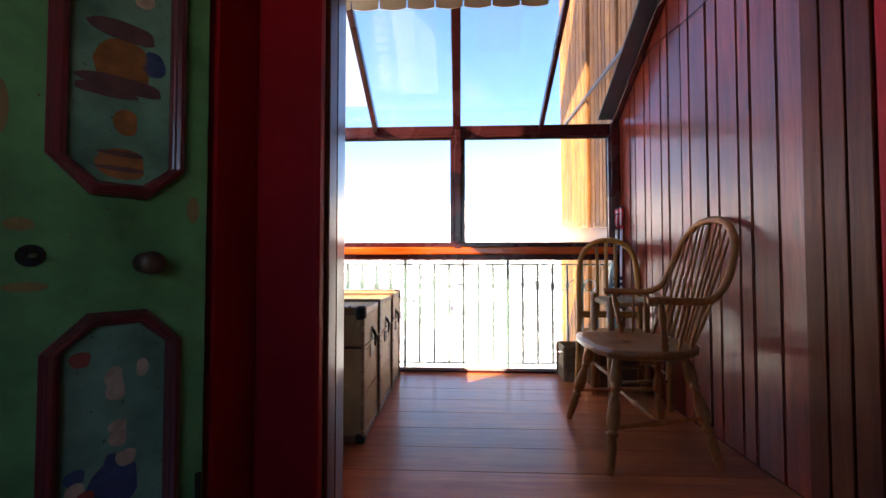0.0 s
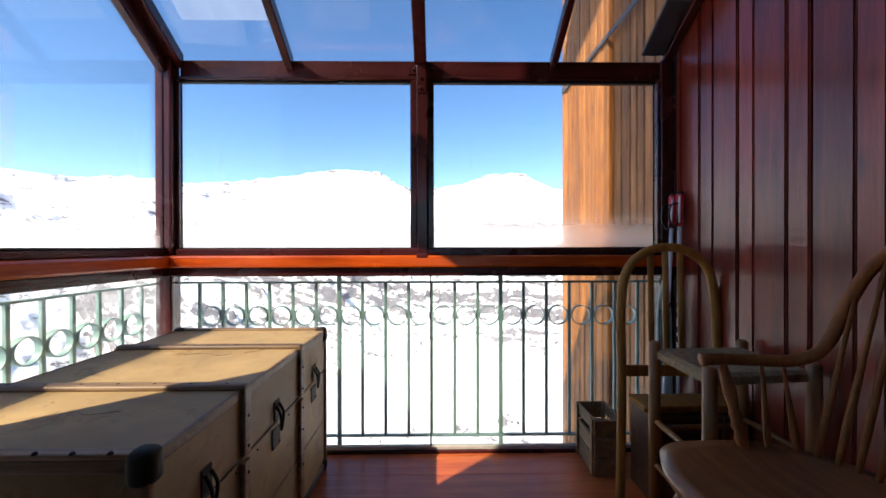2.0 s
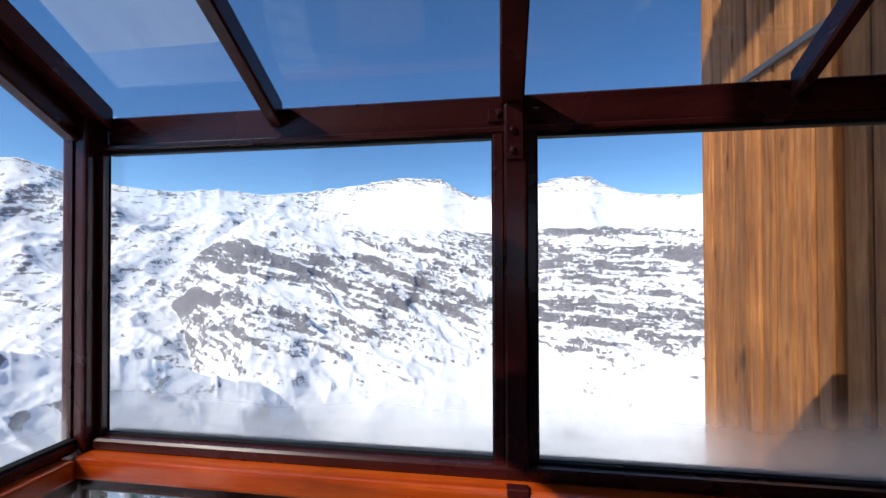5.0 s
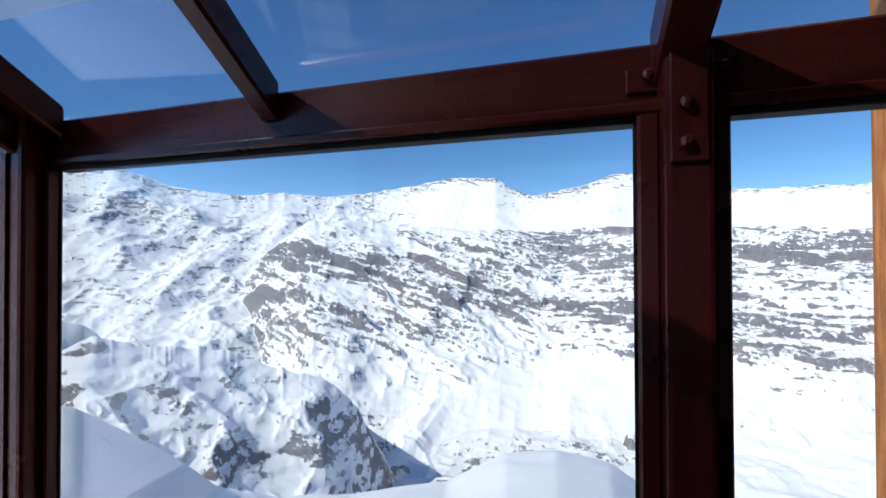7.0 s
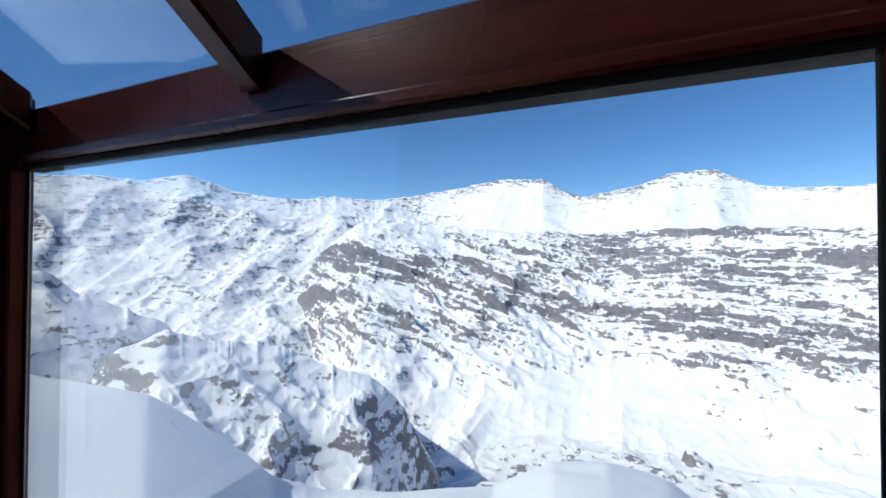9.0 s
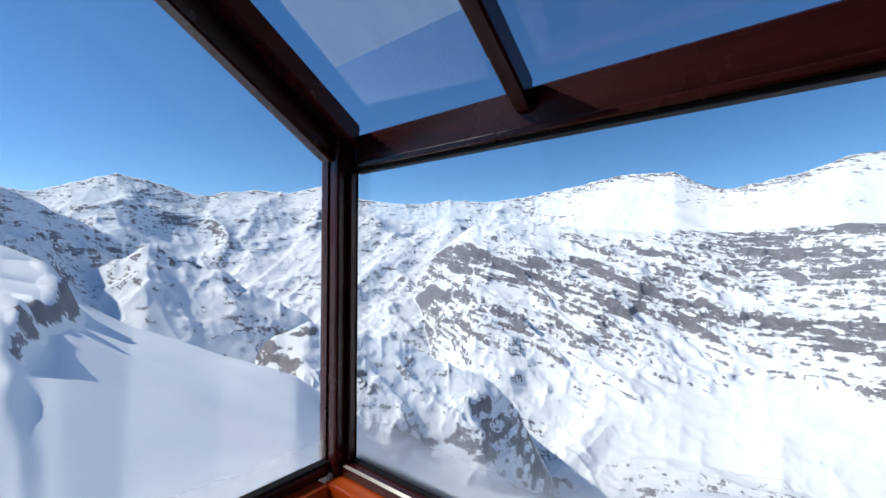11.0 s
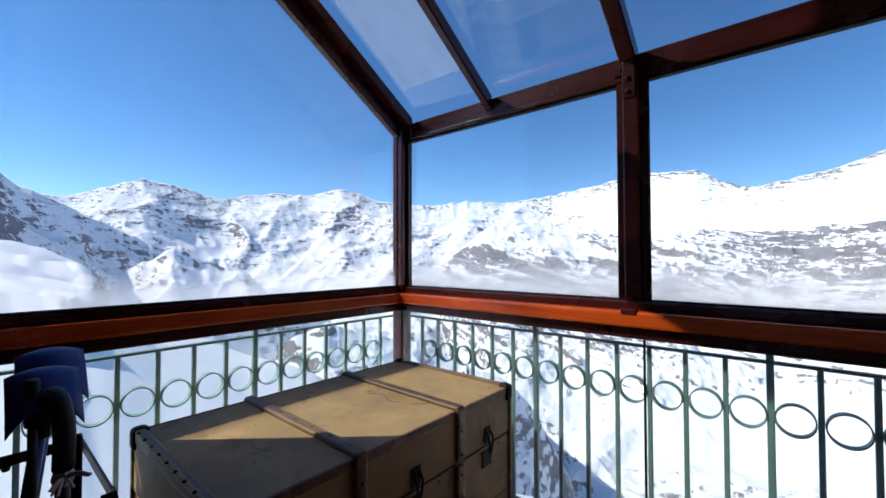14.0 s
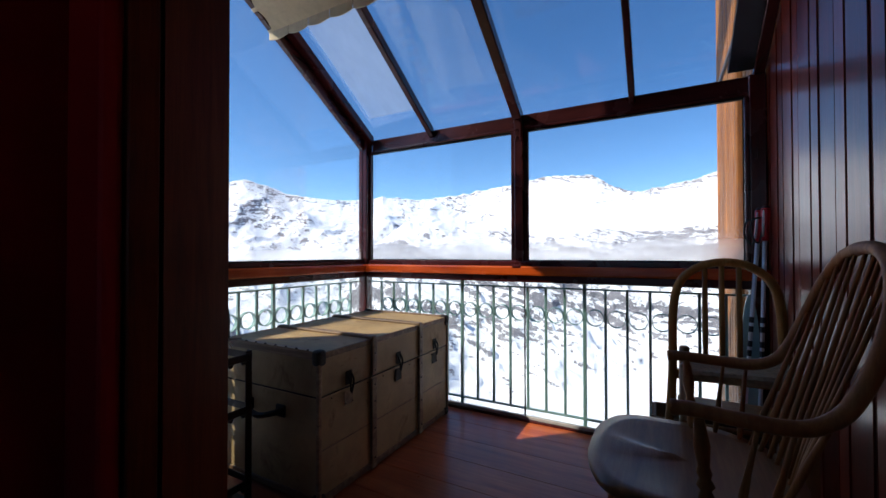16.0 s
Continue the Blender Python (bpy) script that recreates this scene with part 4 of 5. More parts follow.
        wpart("rivet", tube([(x1 + 0.001, y, lid - 0.018), (x1 + 0.004, y, lid - 0.018)], [0.004, 0.002], 6), IRON, t)
    # carrying handle on the end
    xm = (x0 + x1) / 2
    h = wpart("handle", spline_tube([(xm - 0.10, y0 - 0.008, 0.36), (xm - 0.085, y0 - 0.035, 0.355), (xm, y0 - 0.045, 0.335), (xm + 0.085, y0 - 0.035, 0.355), (xm + 0.10, y0 - 0.008, 0.36)], 0.013), IRON, t, "black leather carrying handle")
    for dx in (-0.105, 0.105):
        wpart("handle_loop", box((xm + dx - 0.028, y0 - 0.014, 0.335), (xm + dx + 0.028, y0, 0.388), 0.005), IRON, h)
    # creases in the covering of the lid
    for pts in ([(-0.86, -0.62), (-0.80, -0.60), (-0.74, -0.63), (-0.70, -0.61)], [(-0.66, -0.60), (-0.62, -0.56), (-0.60, -0.50)], [(-0.80, -1.10), (-0.76, -1.12), (-0.70, -1.10)]):
        wpart("crease", spline_tube([(a, b, top + 0.0005) for a, b in pts], 0.0012, 5), STRAP, t)
    return t


def spline_tube(points, radius, sides=8):
    return tube(spline(points, 6), radius, sides)


LEG = [(t, r * 1.28) for t, r in [(0, 0.012), (0.05, 0.014), (0.16, 0.019), (0.24, 0.021), (0.285, 0.0115), (0.30, 0.0175), (0.318, 0.0175), (0.335, 0.011), (0.35, 0.0112), (0.42, 0.017), (0.52, 0.022), (0.60, 0.021), (0.645, 0.0115), (0.655, 0.0115),
       (0.668, 0.0185), (0.69, 0.0185), (0.705, 0.0115), (0.78, 0.0165), (0.9, 0.014), (1, 0.0105)]]
STUMP = [(0, 0.010), (0.12, 0.017), (0.2, 0.011), (0.25, 0.019), (0.32, 0.012), (0.38, 0.016), (0.45, 0.012), (0.66, 0.0175), (0.8, 0.014), (1, 0.009)]
SPINDLE = [(0, 0.0055), (0.18, 0.0085), (0.3, 0.0088), (0.5, 0.0065), (1, 0.0048)]


def windsor_chair():
    cy = -1.205
    t = empty("windsor_armchair", (0.80, cy, 0), "brown turned-wood Windsor armchair with spindle bow back", "chair")
    # saddled seat
    bm = bmesh.new()
    n, rows = 44, 7
    def rim(a):
        c, s = math.cos(a), math.sin(a)
        blunt = 0.46 if c > 0 else 0.75
        x = -0.245 * (abs(c) ** blunt) * (1 if c > 0 else -1)
        w = 0.27 if c > -0.2 else 0.27 - 0.05 * (-c - 0.2)
        y = w * (abs(s) ** (0.62 if c > 0 else 0.8)) * (1 if s > 0 else -1)
        if c > 0.55 and abs(s) < 0.5:
            x -= 0.012 * (1 - (abs(s) / 0.5) ** 2)
        return x, y
    tops = []
    mid_top = bm.verts.new((0.805, cy, 0.463))
    for r in range(1, rows + 1):
        f = r / rows
        ring = []
        for k in range(n):
            x, y = rim(k * math.tau / n)
            front = max(0.0, -x / 0.245)
            dish = 0.016 * (1 - f ** 2.5) * (1 - 0.8 * front * (1 - min(1, abs(y) / 0.1)))
            ring.append(bm.verts.new((0.805 + x * f, cy + y * f, 0.479 - dish - (0.006 if r == rows else 0))))
        tops.append(ring)
    low = [bm.verts.new((0.805 + rim(k * math.tau / n)[0] * 0.99, cy + rim(k * math.tau / n)[1] * 0.99, 0.450)) for k in range(n)]
    low2 = [bm.verts.new((0.805 + rim(k * math.tau / n)[0] * 0.88, cy + rim(k * math.tau / n)[1] * 0.88, 0.432)) for k in range(n)]
    for k in range(n):
        q = (k + 1) % n
        bm.faces.new((mid_top, tops[0][k], tops[0][q]))
        for a, b in zip([*tops, low], [*tops[1:], low, low2]):
            bm.faces.new((a[k], b[k], b[q], a[q]))
    bm.faces.new(low2)
    bmesh.ops.recalc_face_normals(bm, faces=bm.faces)
    wpart("seat", bm, CHAIR_SEAT, t, "saddled solid wooden seat", True)
    tops_at = {"fl": (0.655, -1.045, 0.442), "fr": (0.655, -1.365, 0.442), "br": (0.96, -1.33, 0.442), "bl": (0.96, -1.08, 0.442)}
    feet = {"fl": (0.553, -0.945, 0), "fr": (0.556, -1.535, 0), "br": (1.03, -1.46, 0), "bl": (1.03, -0.975, 0)}
    for k in feet:
        wpart("leg", turned(tops_at[k], feet[k], LEG), CHAIR, t, smooth=True)
    def along(k, s):
        return Vector(tops_at[k]).lerp(Vector(feet[k]), s)
    bulb = [(0, 0.007), (0.25, 0.010), (0.46, 0.015), (0.48, 0.019), (0.52, 0.019), (0.54, 0.015), (0.75, 0.010), (1, 0.007)]
    mids = []
    for a, b in (("fl", "bl"), ("fr", "br")):
        p, q = along(a, 0.63), along(b, 0.58)
        wpart("stretcher", turned(p, q, [(0, 0.007), (0.3, 0.010), (0.5, 0.014), (0.7, 0.010), (1, 0.007)], 10), CHAIR, t, smooth=True)
        mids.append(p.lerp(q, 0.5))
    wpart("stretcher", turned(*mids, bulb, 10), CHAIR, t, smooth=True)
    # one bent rod for arms and bow
    half = [(0.758, 0.285, 0.672), (0.80, 0.283, 0.678), (0.90, 0.282, 0.680), (0.985, 0.268, 0.686), (1.04, 0.250, 0.715), (1.075, 0.244, 0.765), (1.105, 0.238, 0.84), (1.138, 0.205, 0.945), (1.16, 0.12, 1.028), (1.168, 0.0, 1.052)]
    # the arm towards the doorway bends in a little, the other one out
    splay = lambda x: max(0.0, 1.04 - x) / 0.28
    path = [(x, cy + y + 0.015 * splay(x), z + 0.012 * splay(x)) for x, y, z in half] + [(x, cy - y + 0.05 * splay(x), z + 0.012 * splay(x)) for x, y, z in half[-2::-1]]
    curve = spline(path, 7)
    rad = [0.0185 if i < 3 or i > len(curve) - 4 else 0.0165 for i in range(len(curve))]
    wpart("bow", tube(curve, rad, 10), CHAIR, t, "bent rod forming arms and bow", True)
    # spindles of the back
    m = 11
    for i in range(m):
        f = (i - (m - 1) / 2) / ((m - 1) / 2)
        base = Vector((1.015 - 0.05 * f * f, cy + 0.175 * f, 0.466))
        goal_y = cy + 0.222 * f
        upper = [p for p in curve if p.z > 0.69]
        end = min(upper, key=lambda p: abs(p.y - goal_y) + (0 if p.z > 0.74 else 0.05))
        wpart("spindle", turned(base, end, SPINDLE, 8), CHAIR, t, smooth=True)
    for s in (1, -1):
        far = 0.013 if s > 0 else 0.045
        wpart("arm_stump", turned((0.828, cy + s * 0.232, 0.466), (0.812, cy + s * 0.280 + far, 0.682), STUMP, 12), CHAIR, t, smooth=True)
        for x, y in ((0.895, 0.224), (0.955, 0.205)):
            wpart("arm_spindle", turned((x - 0.01, cy + s * y, 0.466), (x + 0.02, cy + s * 0.277 + far * 0.4, 0.676), SPINDLE, 8), CHAIR, t, smooth=True)
    return t


def hoop_chair():
    t = empty("bentwood_chair", (0.985, -0.24, 0), "honey-coloured bentwood hoop-back chair behind the stool", "chair")
    pts = [(0.742, -0.44, 0), (0.765, -0.40, 0.25), (0.782, -0.365, 0.5), (0.786, -0.352, 0.76), (0.812, -0.347, 0.90), (0.885, -0.343, 0.975), (0.988, -0.342, 1.0),
           (1.088, -0.343, 0.975), (1.158, -0.347, 0.90), (1.183, -0.352, 0.76), (1.185, -0.365, 0.5), (1.185, -0.40, 0.25), (1.185, -0.44, 0)]
    wpart("back_hoop", tube(spline(pts, 7), 0.0185, 10), BENT, t, "bent hoop running down into the back legs", True)
    for x in (0.912, 0.975, 1.038):
        wpart("back_slat", tube([(x, -0.358, 0.49), (x, -0.352, 0.72), (x, -0.345, 0.985)], [0.012, 0.0135, 0.012], 8, flat=0.7), BENT, t, smooth=True)
    wpart("back_rail", box((0.785, -0.375, 0.465), (1.185, -0.352, 0.51), 0.006, segments=2), BENT, t)
    wpart("seat", box((0.80, -0.515, 0.372), (1.172, -0.38, 0.398), 0.008, segments=3), BENT, t)
    for x in (0.832, 1.148):
        wpart("leg", tube([(x, -0.506, 0.375), (x, -0.512, 0.0)], [0.012, 0.010], 10), BENT, t, smooth=True)
    return t


def rush_stool():
    legs = [(0.822, -0.545), (0.812, -0.862), (1.155, -0.825), (1.160, -0.53)]
    t = empty("rush_stool", (0.985, -0.69, 0), "tall wooden stool with a woven rush seat", "stool")
    for x, y in legs:
        wpart("leg", tube([(x, y, 0), (x, y, 0.3), (x, y, 0.645), (x, y, 0.652)], [0.018, 0.021, 0.020, 0.014], 12), STOOL, t, smooth=True)
    bm = bmesh.new()
    n = 22
    grid = []
    for i in range(n + 1):
        row = []
        for j in range(n + 1):
            u, v = i / n, j / n
            a = Vector((*legs[1], 0)).lerp(Vector((*legs[2], 0)), u)
            b = Vector((*legs[0], 0)).lerp(Vector((*legs[3], 0)), u)
            p = a.lerp(b, v)
            d = min(u, v, 1 - u, 1 - v)
            strand = 0.0022 * (i % 2 if min(u, 1 - u) > min(v, 1 - v) else j % 2)
            row.append(bm.verts.new((p.x, p.y, 0.628 - 0.014 * min(1, d * 3) + strand - (0.012 if d == 0 else 0))))
        grid.append(row)
    for i in range(n):
        for j in range(n):
            bm.faces.new((grid[i][j], grid[i + 1][j], grid[i + 1][j + 1], grid[i][j + 1]))
    g = bmesh.ops.extrude_face_region(bm, geom=bm.faces[:])
    for v in g["geom"]:
        if isinstance(v, bmesh.types.BMVert):
            v.co.z = 0.594
    bmesh.ops.recalc_face_normals(bm, faces=bm.faces)
    wpart("seat", bm, RUSH, t, "woven rush seat")
    for (i, j), zs in (((0, 1), (0.20, 0.36)), ((1, 2), (0.17, 0.33)), ((2, 3), (0.20, 0.36)), ((3, 0), (0.17, 0.33))):
        for z in zs:
            wpart("stretcher", tube([(*legs[i], z), (*legs[j], z)], 0.010, 8), STOOL, t, smooth=True)
    return t


def wooden_box():
    t = empty("wooden_box", (0.99, -0.40, 0), "plain dark brown wooden box under the chair seat", "box")
    wpart("body", box((0.85, -0.50, 0.0), (1.13, -0.30, 0.345), 0.004), BOXWOOD, t)
    wpart("lid", box((0.842, -0.508, 0.346), (1.138, -0.292, 0.366), 0.004), BOXWOOD, t)
    for x in (0.852, 1.108):
        wpart("corner_strip", box((x, -0.506, 0.004), (x + 0.02, -0.499, 0.345), 0.002), STOOL, t)


def crate():
    t = empty("crate", (0.765, -0.145, 0), "small grey weathered wooden crate with a hand slot", "crate")
    x0, x1, y0, y1, h = 0.70, 0.838, -0.275, -0.07, 0.245
    wpart("base", box((x0 + 0.012, y0 + 0.012, 0.004), (x1 - 0.012, y1 - 0.012, 0.018)), CRATE, t)
    for x in (x0, x1 - 0.012):
        for z0, z1 in ((0.0, 0.085), (0.092, 0.165), (0.195, h)):
            wpart("slat", box((x, y0 + 0.001, z0), (x + 0.012, y1 - 0.001, z1), 0.002), CRATE, t)
        for y in (y0, y1 - 0.022):
            wpart("corner_batten", box((x - 0.009, y, 0.0), (x - 0.0005, y + 0.022, h), 0.002), CRATE, t)
    for y in (y0 - 0.012, y1):
        for z0, z1 in ((0.0, 0.08), (0.088, 0.16), (0.168, h)):
            wpart("slat", box((x0, y, z0), (x1, y + 0.012, z1), 0.002), CRATE, t)


def ski_pole(foot, head, name="ski_pole"):
    t = empty(name, foot, "white ski pole with red and black grip leaning in the corner", "ski pole", "ski poles")
    a, b = Vector(foot), Vector(head)
    at = lambda s: a.lerp(b, s)
    wpart("shaft", tube([at(0), at(0.03), at(0.5), at(0.88)], [0.003, 0.0075, 0.009, 0.0095], 10), POLE_WHITE, t, smooth=True)
    wpart("grip", tube([at(0.87), at(0.885), at(0.93), at(0.965), at(0.99), at(1.0)], [0.0125, 0.0165, 0.0145, 0.018, 0.019, 0.010], 12), POLE_RED, t, "red rubber grip", True)
    wpart("grip_cap", tube([at(0.985), at(0.995), at(1.003)], [0.0193, 0.0165, 0.010], 12), BLACK, t, smooth=True)
    wpart("grip_stripe", tube([at(q) + Vector((-0.010, -0.0135, 0)) for q in (0.885, 0.93, 0.965, 0.985)], [0.004, 0.0055, 0.0055, 0.003], 8), POLE_WHITE, t, "white stripe", True)
    wpart("basket", tube([at(0.05), at(0.055), at(0.06)], [0.012, 0.034, 0.012], 14), BLACK, t)
    for k, s in enumerate((0.40, 0.44, 0.475, 0.53, 0.565)):
        wpart("lettering_bar", tube([at(s), at(s + 0.022)], 0.0098, 10), BLACK, t)
    w = at(0.95)
    wpart("strap", spline_tube([w + Vector((-0.015, -0.01, 0.01)), w + Vector((-0.05, -0.015, 0.0)), w + Vector((-0.06, -0.015, -0.06)), w + Vector((-0.03, -0.012, -0.11)), w + Vector((-0.012, -0.012, -0.04))], 0.0045, 6), BLACK, t, "black wrist strap")


def ski():
    t = empty("ski", (1.10, -0.095, 0), "pale teal ski standing behind the poles", "ski")
    bm = bmesh.new()
    w, n, rows = 0.034, 14, []
    for i in range(n + 1):
        z = 0.84 * i / n
        lean = -0.02 * (1 - i / n)
        ww = w * (1 if i < n - 2 else (0.86 if i == n - 2 else (0.62 if i == n - 1 else 0.2)))
        rows.append([bm.verts.new((1.115 + dx, -0.088 + lean + dy, z)) for dx, dy in ((-ww, -0.006), (ww, -0.006), (ww, 0.006), (-ww, 0.006))])
    for a, b in zip(rows, rows[1:]):
        for k in range(4):
            bm.faces.new((a[k], a[(k + 1) % 4], b[(k + 1) % 4], b[k]))
    bm.faces.new(rows[0][::-1])
    bm.faces.new(rows[-1])
    wpart("blade", bm, TEAL, t)
    wpart("edge", box((1.08, -0.1155, 0.0), (1.0815, -0.108, 0.7)), IRON, t)


def metal_rack():
    x0, x1, y0, y1 = -1.22, -0.762, -1.66, -1.418
    t = empty("metal_rack", ((x0 + x1) / 2, (y0 + y1) / 2, 0), "dark brown slotted angle-iron rack beside the trunk", "rack")
    for x in (x0, x1):
        for y in (y0, y1):
            sx, sy = (1 if x == x0 else -1), (1 if y == y0 else -1)
            bm = box((x, min(y, y + 0.028 * sy), 0), (x + 0.004 * sx, max(y, y + 0.028 * sy), 0.64))
            box((min(x, x + 0.028 * sx), y, 0), (max(x, x + 0.028 * sx), y + 0.004 * sy, 0.64), bm=bm)
            wpart("upright", bm, RACK, t)
    for z in (0.615, 0.40, 0.10):
        for y in (y0, y1):
            wpart("rail", box((x0, y - 0.003, z - 0.016), (x1, y + 0.003, z + 0.014), 0.002), RACK, t)
        for x in (x0, x1):
            r = wpart("rail", box((x - 0.003, y0, z - 0.016), (x + 0.003, y1, z + 0.014), 0.002), RACK, t)
            for k in range(4):
                y = y0 + 0.035 + k * 0.056
                wpart("lug", tube([(x, y, z - 0.016), (x, y, z - 0.028)], [0.012, 0.007], 8), RACK, r)
    wpart("bottom", box((x0 + 0.005, y0 + 0.005, 0.02), (x1 - 0.005, y1 - 0.005, 0.026)), RACK, t)


def rack_sticks():
    for foot, top, lean in (((-1.12, -1.58, 0.028), (-1.075, -1.50, 0.82), 0.0), ((-1.03, -1.60, 0.028), (-0.985, -1.52, 0.79), 0.03)):
        t = empty("snow_shovel", foot, "blue plastic shovel standing upside down in the rack", "shovel", "tools in the rack")
        a, b = Vector(foot), Vector(top)
        wpart("shaft", tube([a, a.lerp(b, 0.5), b], 0.014, 10), BLUE, t, smooth=True)
        c = b + Vector((0, 0, 0.03))
        wpart("neck", tube([b - Vector((0, 0, 0.06)), b, c], [0.017, 0.021, 0.019], 10), BLACK, t, smooth=True)
        bm = bmesh.new()
        rows = []
        for i in range(8):
            f = i / 7
            row = []
            for j in range(9):
                g = j / 8 - 0.5
                row.append(bm.verts.new((c.x - 0.015 + 0.095 * f, c.y + 0.13 * g, c.z + 0.075 - 0.07 * f * f - 0.16 * g * g * (0.4 + f))))
            rows.append(row)
        for i in range(7):
            for j in range(8):
                bm.faces.new((rows[i][j], rows[i + 1][j], rows[i + 1][j + 1], rows[i][j + 1]))
        g = bmesh.ops.extrude_face_region(bm, geom=bm.faces[:])
        bmesh.ops.translate(bm, vec=(0, 0, -0.006), verts=[v for v in g["geom"] if isinstance(v, bmesh.types.BMVert)])
        bmesh.ops.recalc_face_normals(bm, faces=bm.faces)
        wpart("blade", bm, BLUE, t, smooth=True)
    t = empty("walking_cane", (-0.84, -1.50, 0.028), "dark brown cane with a black padded crook and a frayed rag", "cane", "tools in the rack")
    wpart("shaft", tube([(-0.838, -1.50, 0.028), (-0.83, -1.50, 0.4), (-0.822, -1.50, 0.72)], 0.0135, 10), BOXWOOD, t, smooth=True)
    wpart("crook", spline_tube([(-0.822, -1.50, 0.70), (-0.82, -1.50, 0.78), (-0.835, -1.505, 0.835), (-0.88, -1.512, 0.85), (-0.925, -1.518, 0.82), (-0.935, -1.52, 0.77)], 0.0195, 10), BLACK, t, "black padded crook", True)
    rnd = random.Random(4)
    wpart("rag_knot", tube([(-0.826, -1.50, 0.665), (-0.825, -1.50, 0.68), (-0.824, -1.50, 0.70)], [0.016, 0.021, 0.016], 9), RAG, t)
    for k in range(9):
        d = Vector((rnd.uniform(0.02, 0.06), rnd.uniform(-0.03, 0.05), rnd.uniform(-0.03, 0.025)))
        p = Vector((-0.815, -1.50, 0.682))
        wpart("rag_strand", spline_tube([p, p + d * 0.5 + Vector((0, 0, 0.006)), p + d], 0.003, 5), RAG, t)
    t = empty("ski_pole", (-1.10, -1.52, 0.028), "dark ski pole standing in the rack", "ski pole", "ski poles")
    wpart("shaft", tube([(-1.10, -1.52, 0.028), (-0.95, -1.54, 0.78)], 0.009, 8), BLACK, t, smooth=True)
    wpart("grip", tube([(-0.952, -1.54, 0.77), (-0.945, -1.541, 0.81), (-0.93, -1.543, 0.88)], [0.014, 0.017, 0.013], 10), BLACK, t, smooth=True)


def roof_blind():
    """Cloth drawn back under the rafters, its scalloped hem hanging over the front edge."""
    t = empty("roof_blind", (-0.4, -1.3, 2.6), "cream cloth roof blind with a scalloped hem", "blind")
    drop, x0, x1, y0 = 0.142, -1.33, 0.46, -0.90
    o = []
    k = 14
    up = [(y0 - (BACK + 0.04 - y0) * -i / k, 0) for i in range(k + 1)]
    outline = [(y, roof_z(y) - drop + (0.012 if i % 2 else 0)) for i, (y, _) in enumerate(up)]
    outline += [(y, z + 0.006) for y, z in outline[::-1]]
    wpart("cloth", prism(outline, "x", x0, x1), CREAM, t)
    w, n = 0.164, 11
    for i in range(n):
        a = x0 + i * w
        if a + w > x1 + 0.05:
            break
        pts = [(a + 0.004, 0.0), (a + w - 0.004, 0.0)]
        low = [(a + w - 0.004 - (w - 0.008) * j / 8, -0.052 - 0.012 * math.sin(math.pi * j / 8)) for j in range(9)]
        z = roof_z(y0) - drop + 0.006
        wpart("scallop", prism([(x, z + dz) for x, dz in pts + low], "y", y0, y0 + 0.005), CREAM, t)


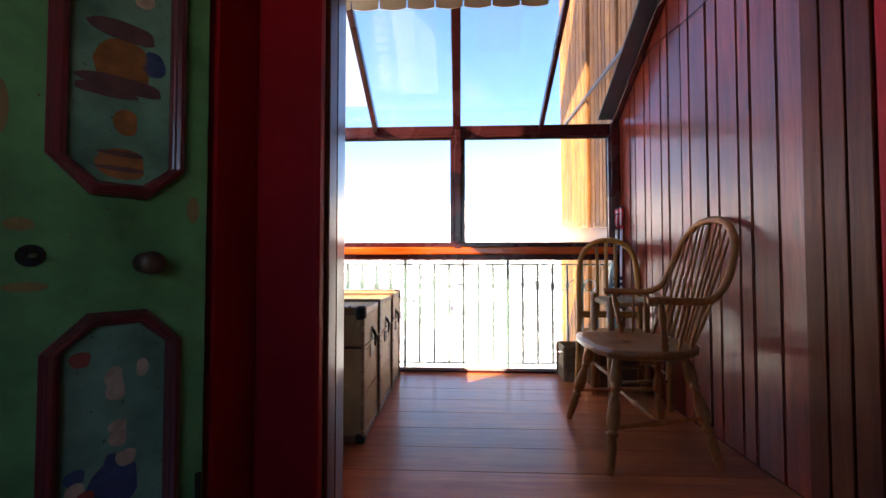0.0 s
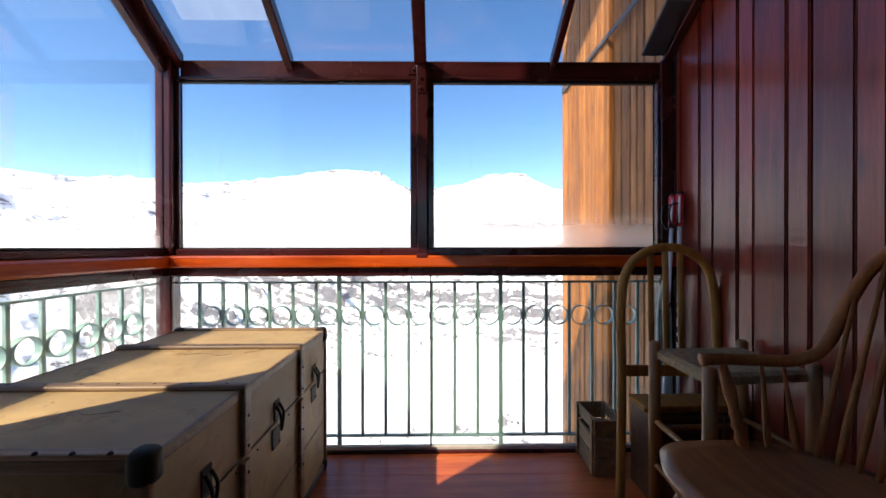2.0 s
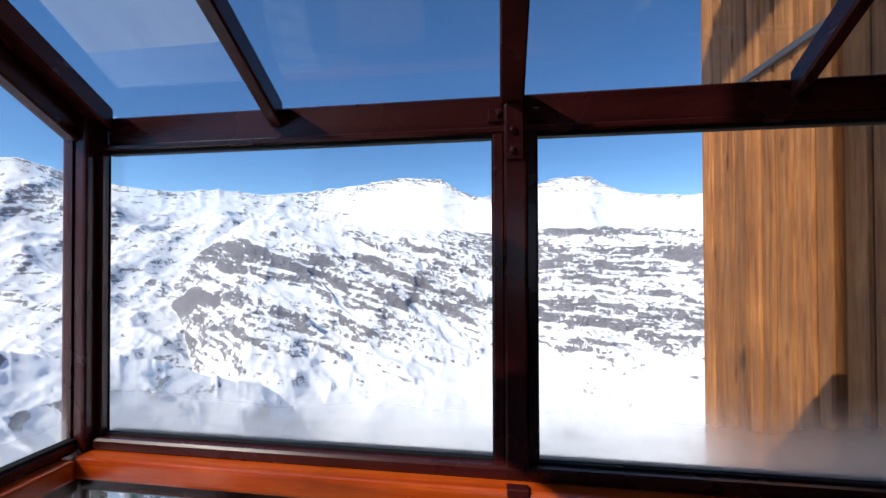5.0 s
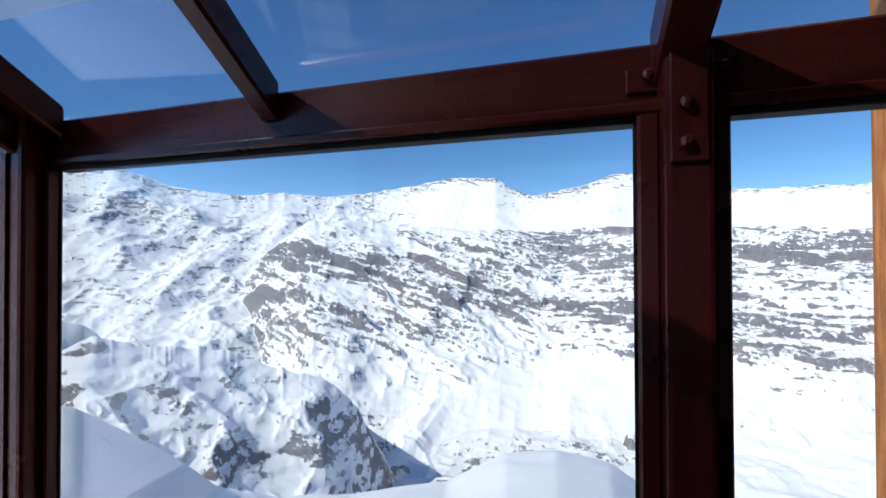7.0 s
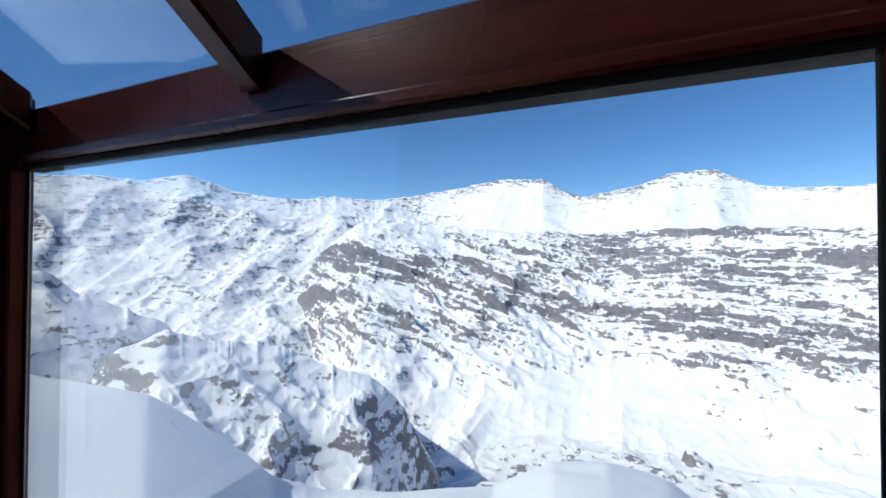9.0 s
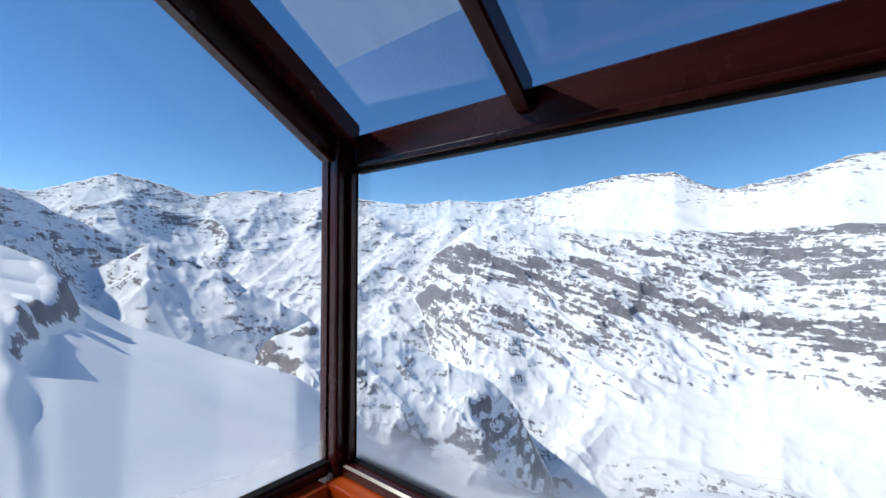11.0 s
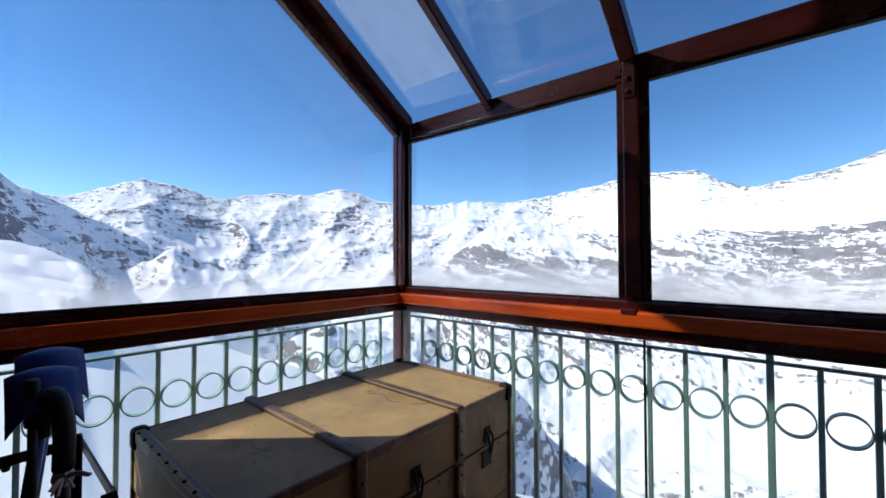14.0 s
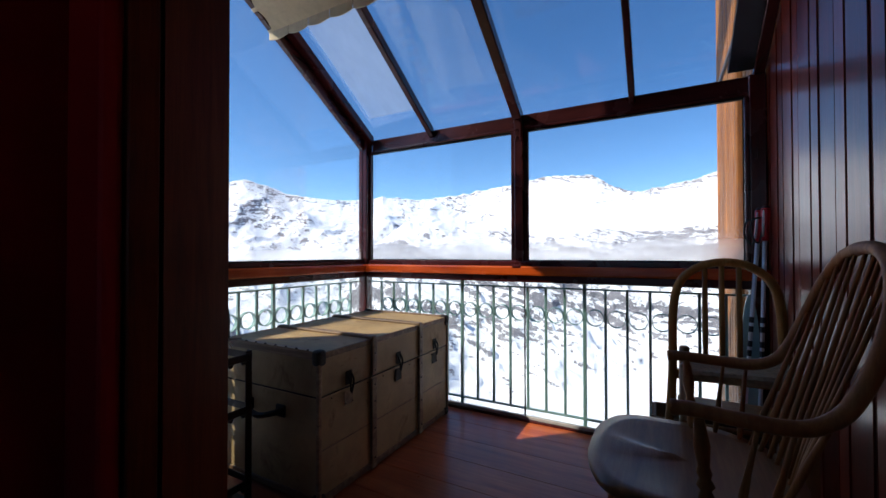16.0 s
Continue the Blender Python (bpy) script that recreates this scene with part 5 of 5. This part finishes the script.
def painted_door():
    t = empty("door_1", (0, 0, 0), "open green painted folk-art door with oxblood octagonal mouldings", "door", kind="structure")
    t.matrix_basis = pose(-0.623, -2.283, 0.02, 0, 0, -126.87)
    W, Hh = 0.385, 2.08
    part("leaf", box((0, -0.038, 0), (W, 0, Hh), 0.003), DOOR_GREEN, t)
    def octagon(x0, x1, z0, z1, c):
        return [(x0 + c, z0), (x1 - c, z0), (x1, z0 + c), (x1, z1 - c), (x1 - c, z1), (x0 + c, z1), (x0, z1 - c), (x0, z0 + c)]
    for z0, z1 in ((0.12, 0.735), (0.965, 1.93)):
        p = part("panel", prism(octagon(0.062, 0.262, z0 + 0.01, z1 - 0.01, 0.055), "y", -0.002, 0.003), DOOR_PANEL, t, "panel painted with flowers")
        c = octagon(0.066, 0.258, z0 + 0.012, z1 - 0.012, 0.055)
        for r, y in ((0.0155, 0.006), (0.0085, 0.019)):
            part("moulding", tube([(x, y, z) for x, z in c], r, 8, closed=True), MOULD, t, "oxblood moulding")
        rnd = random.Random(int(z0 * 100))
        def patch(x, z, rx, rz, tint, lift):
            bm = prism([(x + rx * (1 + 0.12 * math.sin(3 * a + x * 90)) * math.cos(a), z + rz * (1 + 0.12 * math.cos(2 * a)) * math.sin(a)) for a in (i * math.tau / 14 for i in range(14))], "y", 0.003, 0.0036 + lift)
            part("painted_motif", bm, MOTIFS[tint], p)
        if z0 > 0.5:
            for x, z, rx, rz, tint, l in ((0.16, 1.03, 0.04, 0.035, "orange", 0), (0.16, 1.05, 0.038, 0.006, "plum", 0.0004), (0.16, 1.02, 0.04, 0.006, "plum", 0.0004), (0.155, 1.115, 0.02, 0.03, "orange", 0),
                                          (0.16, 1.23, 0.045, 0.06, "orange", 0), (0.16, 1.19, 0.07, 0.018, "plum", 0.0006), (0.19, 1.17, 0.05, 0.012, "plum", 0.0008), (0.16, 1.30, 0.055, 0.022, "plum", 0.0006),
                                          (0.13, 1.38, 0.018, 0.02, "pink", 0), (0.20, 1.42, 0.022, 0.018, "pink", 0), (0.16, 1.52, 0.05, 0.04, "ochre", 0), (0.11, 1.25, 0.02, 0.03, "blue", 0)):
                patch(x, z, rx, rz, tint, l)
        else:
            for k in range(13):
                patch(0.10 + 0.12 * rnd.random(), 0.22 + 0.44 * rnd.random(), 0.010 + 0.008 * rnd.random(), 0.013 + 0.010 * rnd.random(), rnd.choice(("pink", "pink", "red", "ochre", "blue")), 0.0002 * k)
            patch(0.16, 0.40, 0.04, 0.05, "blue", 0.0)
    for x, z, rx, rz in ((0.03, 0.95, 0.012, 0.03), (0.30, 0.9, 0.02, 0.012), (0.335, 0.62, 0.014, 0.04), (0.33, 1.1, 0.014, 0.05), (0.29, 0.79, 0.03, 0.009)):
        part("painted_scroll", prism([(x + rx * math.cos(a), z + rz * math.sin(a)) for a in (i * math.tau / 12 for i in range(12))], "y", -0.001, 0.0008), MOTIFS["ochre"], t)
    part("door_knob", tube([(0.118, 0, 0.832), (0.118, 0.004, 0.832), (0.118, 0.006, 0.832), (0.118, 0.026, 0.832), (0.118, 0.034, 0.832), (0.118, 0.048, 0.832), (0.118, 0.054, 0.832)],
                           [0.022, 0.022, 0.011, 0.010, 0.023, 0.024, 0.009], 14), BOXWOOD, t, "dark turned knob", True)
    part("key", tube([(0.285, 0, 0.845), (0.285, 0.05, 0.845), (0.285, 0.075, 0.845)], [0.004, 0.004, 0.0015], 8), BRASS, t)
    part("keyhole_plate", tube([(0.285, 0, 0.845), (0.285, 0.003, 0.845)], 0.02, 12), IRON, t)
    for z in (0.30, 1.75):
        part("hinge", tube([(0.012, 0.004, z - 0.06), (0.012, 0.004, z + 0.06)], 0.006, 8), IRON, t)


trunk()
windsor_chair()
hoop_chair()
rush_stool()
wooden_box()
crate()
ski_pole((1.06, -0.165, 0.0), (1.158, -0.092, 1.255))
ski_pole((1.125, -0.185, 0.0), (1.176, -0.118, 1.262))
ski()
metal_rack()
rack_sticks()
roof_blind()
painted_door()


# ---------------------------------------------------------------- floorboards
def floorboards(parent):
    y = -0.04
    rnd = random.Random(5)
    while y > -3.9:
        w = 0.212
        lo, hi = (-1.27, 2.99) if y < -2.28 else ((-0.43, 1.17) if y < -1.93 else (-1.33, 1.2))
        part("floor_board", box((lo, y - w + 0.0006, -0.022), (hi, y - 0.0006, -rnd.uniform(0, 0.0005)), 0.0012), FLOOR, parent)
        y -= w


floorboards(bpy.data.objects["floor"])
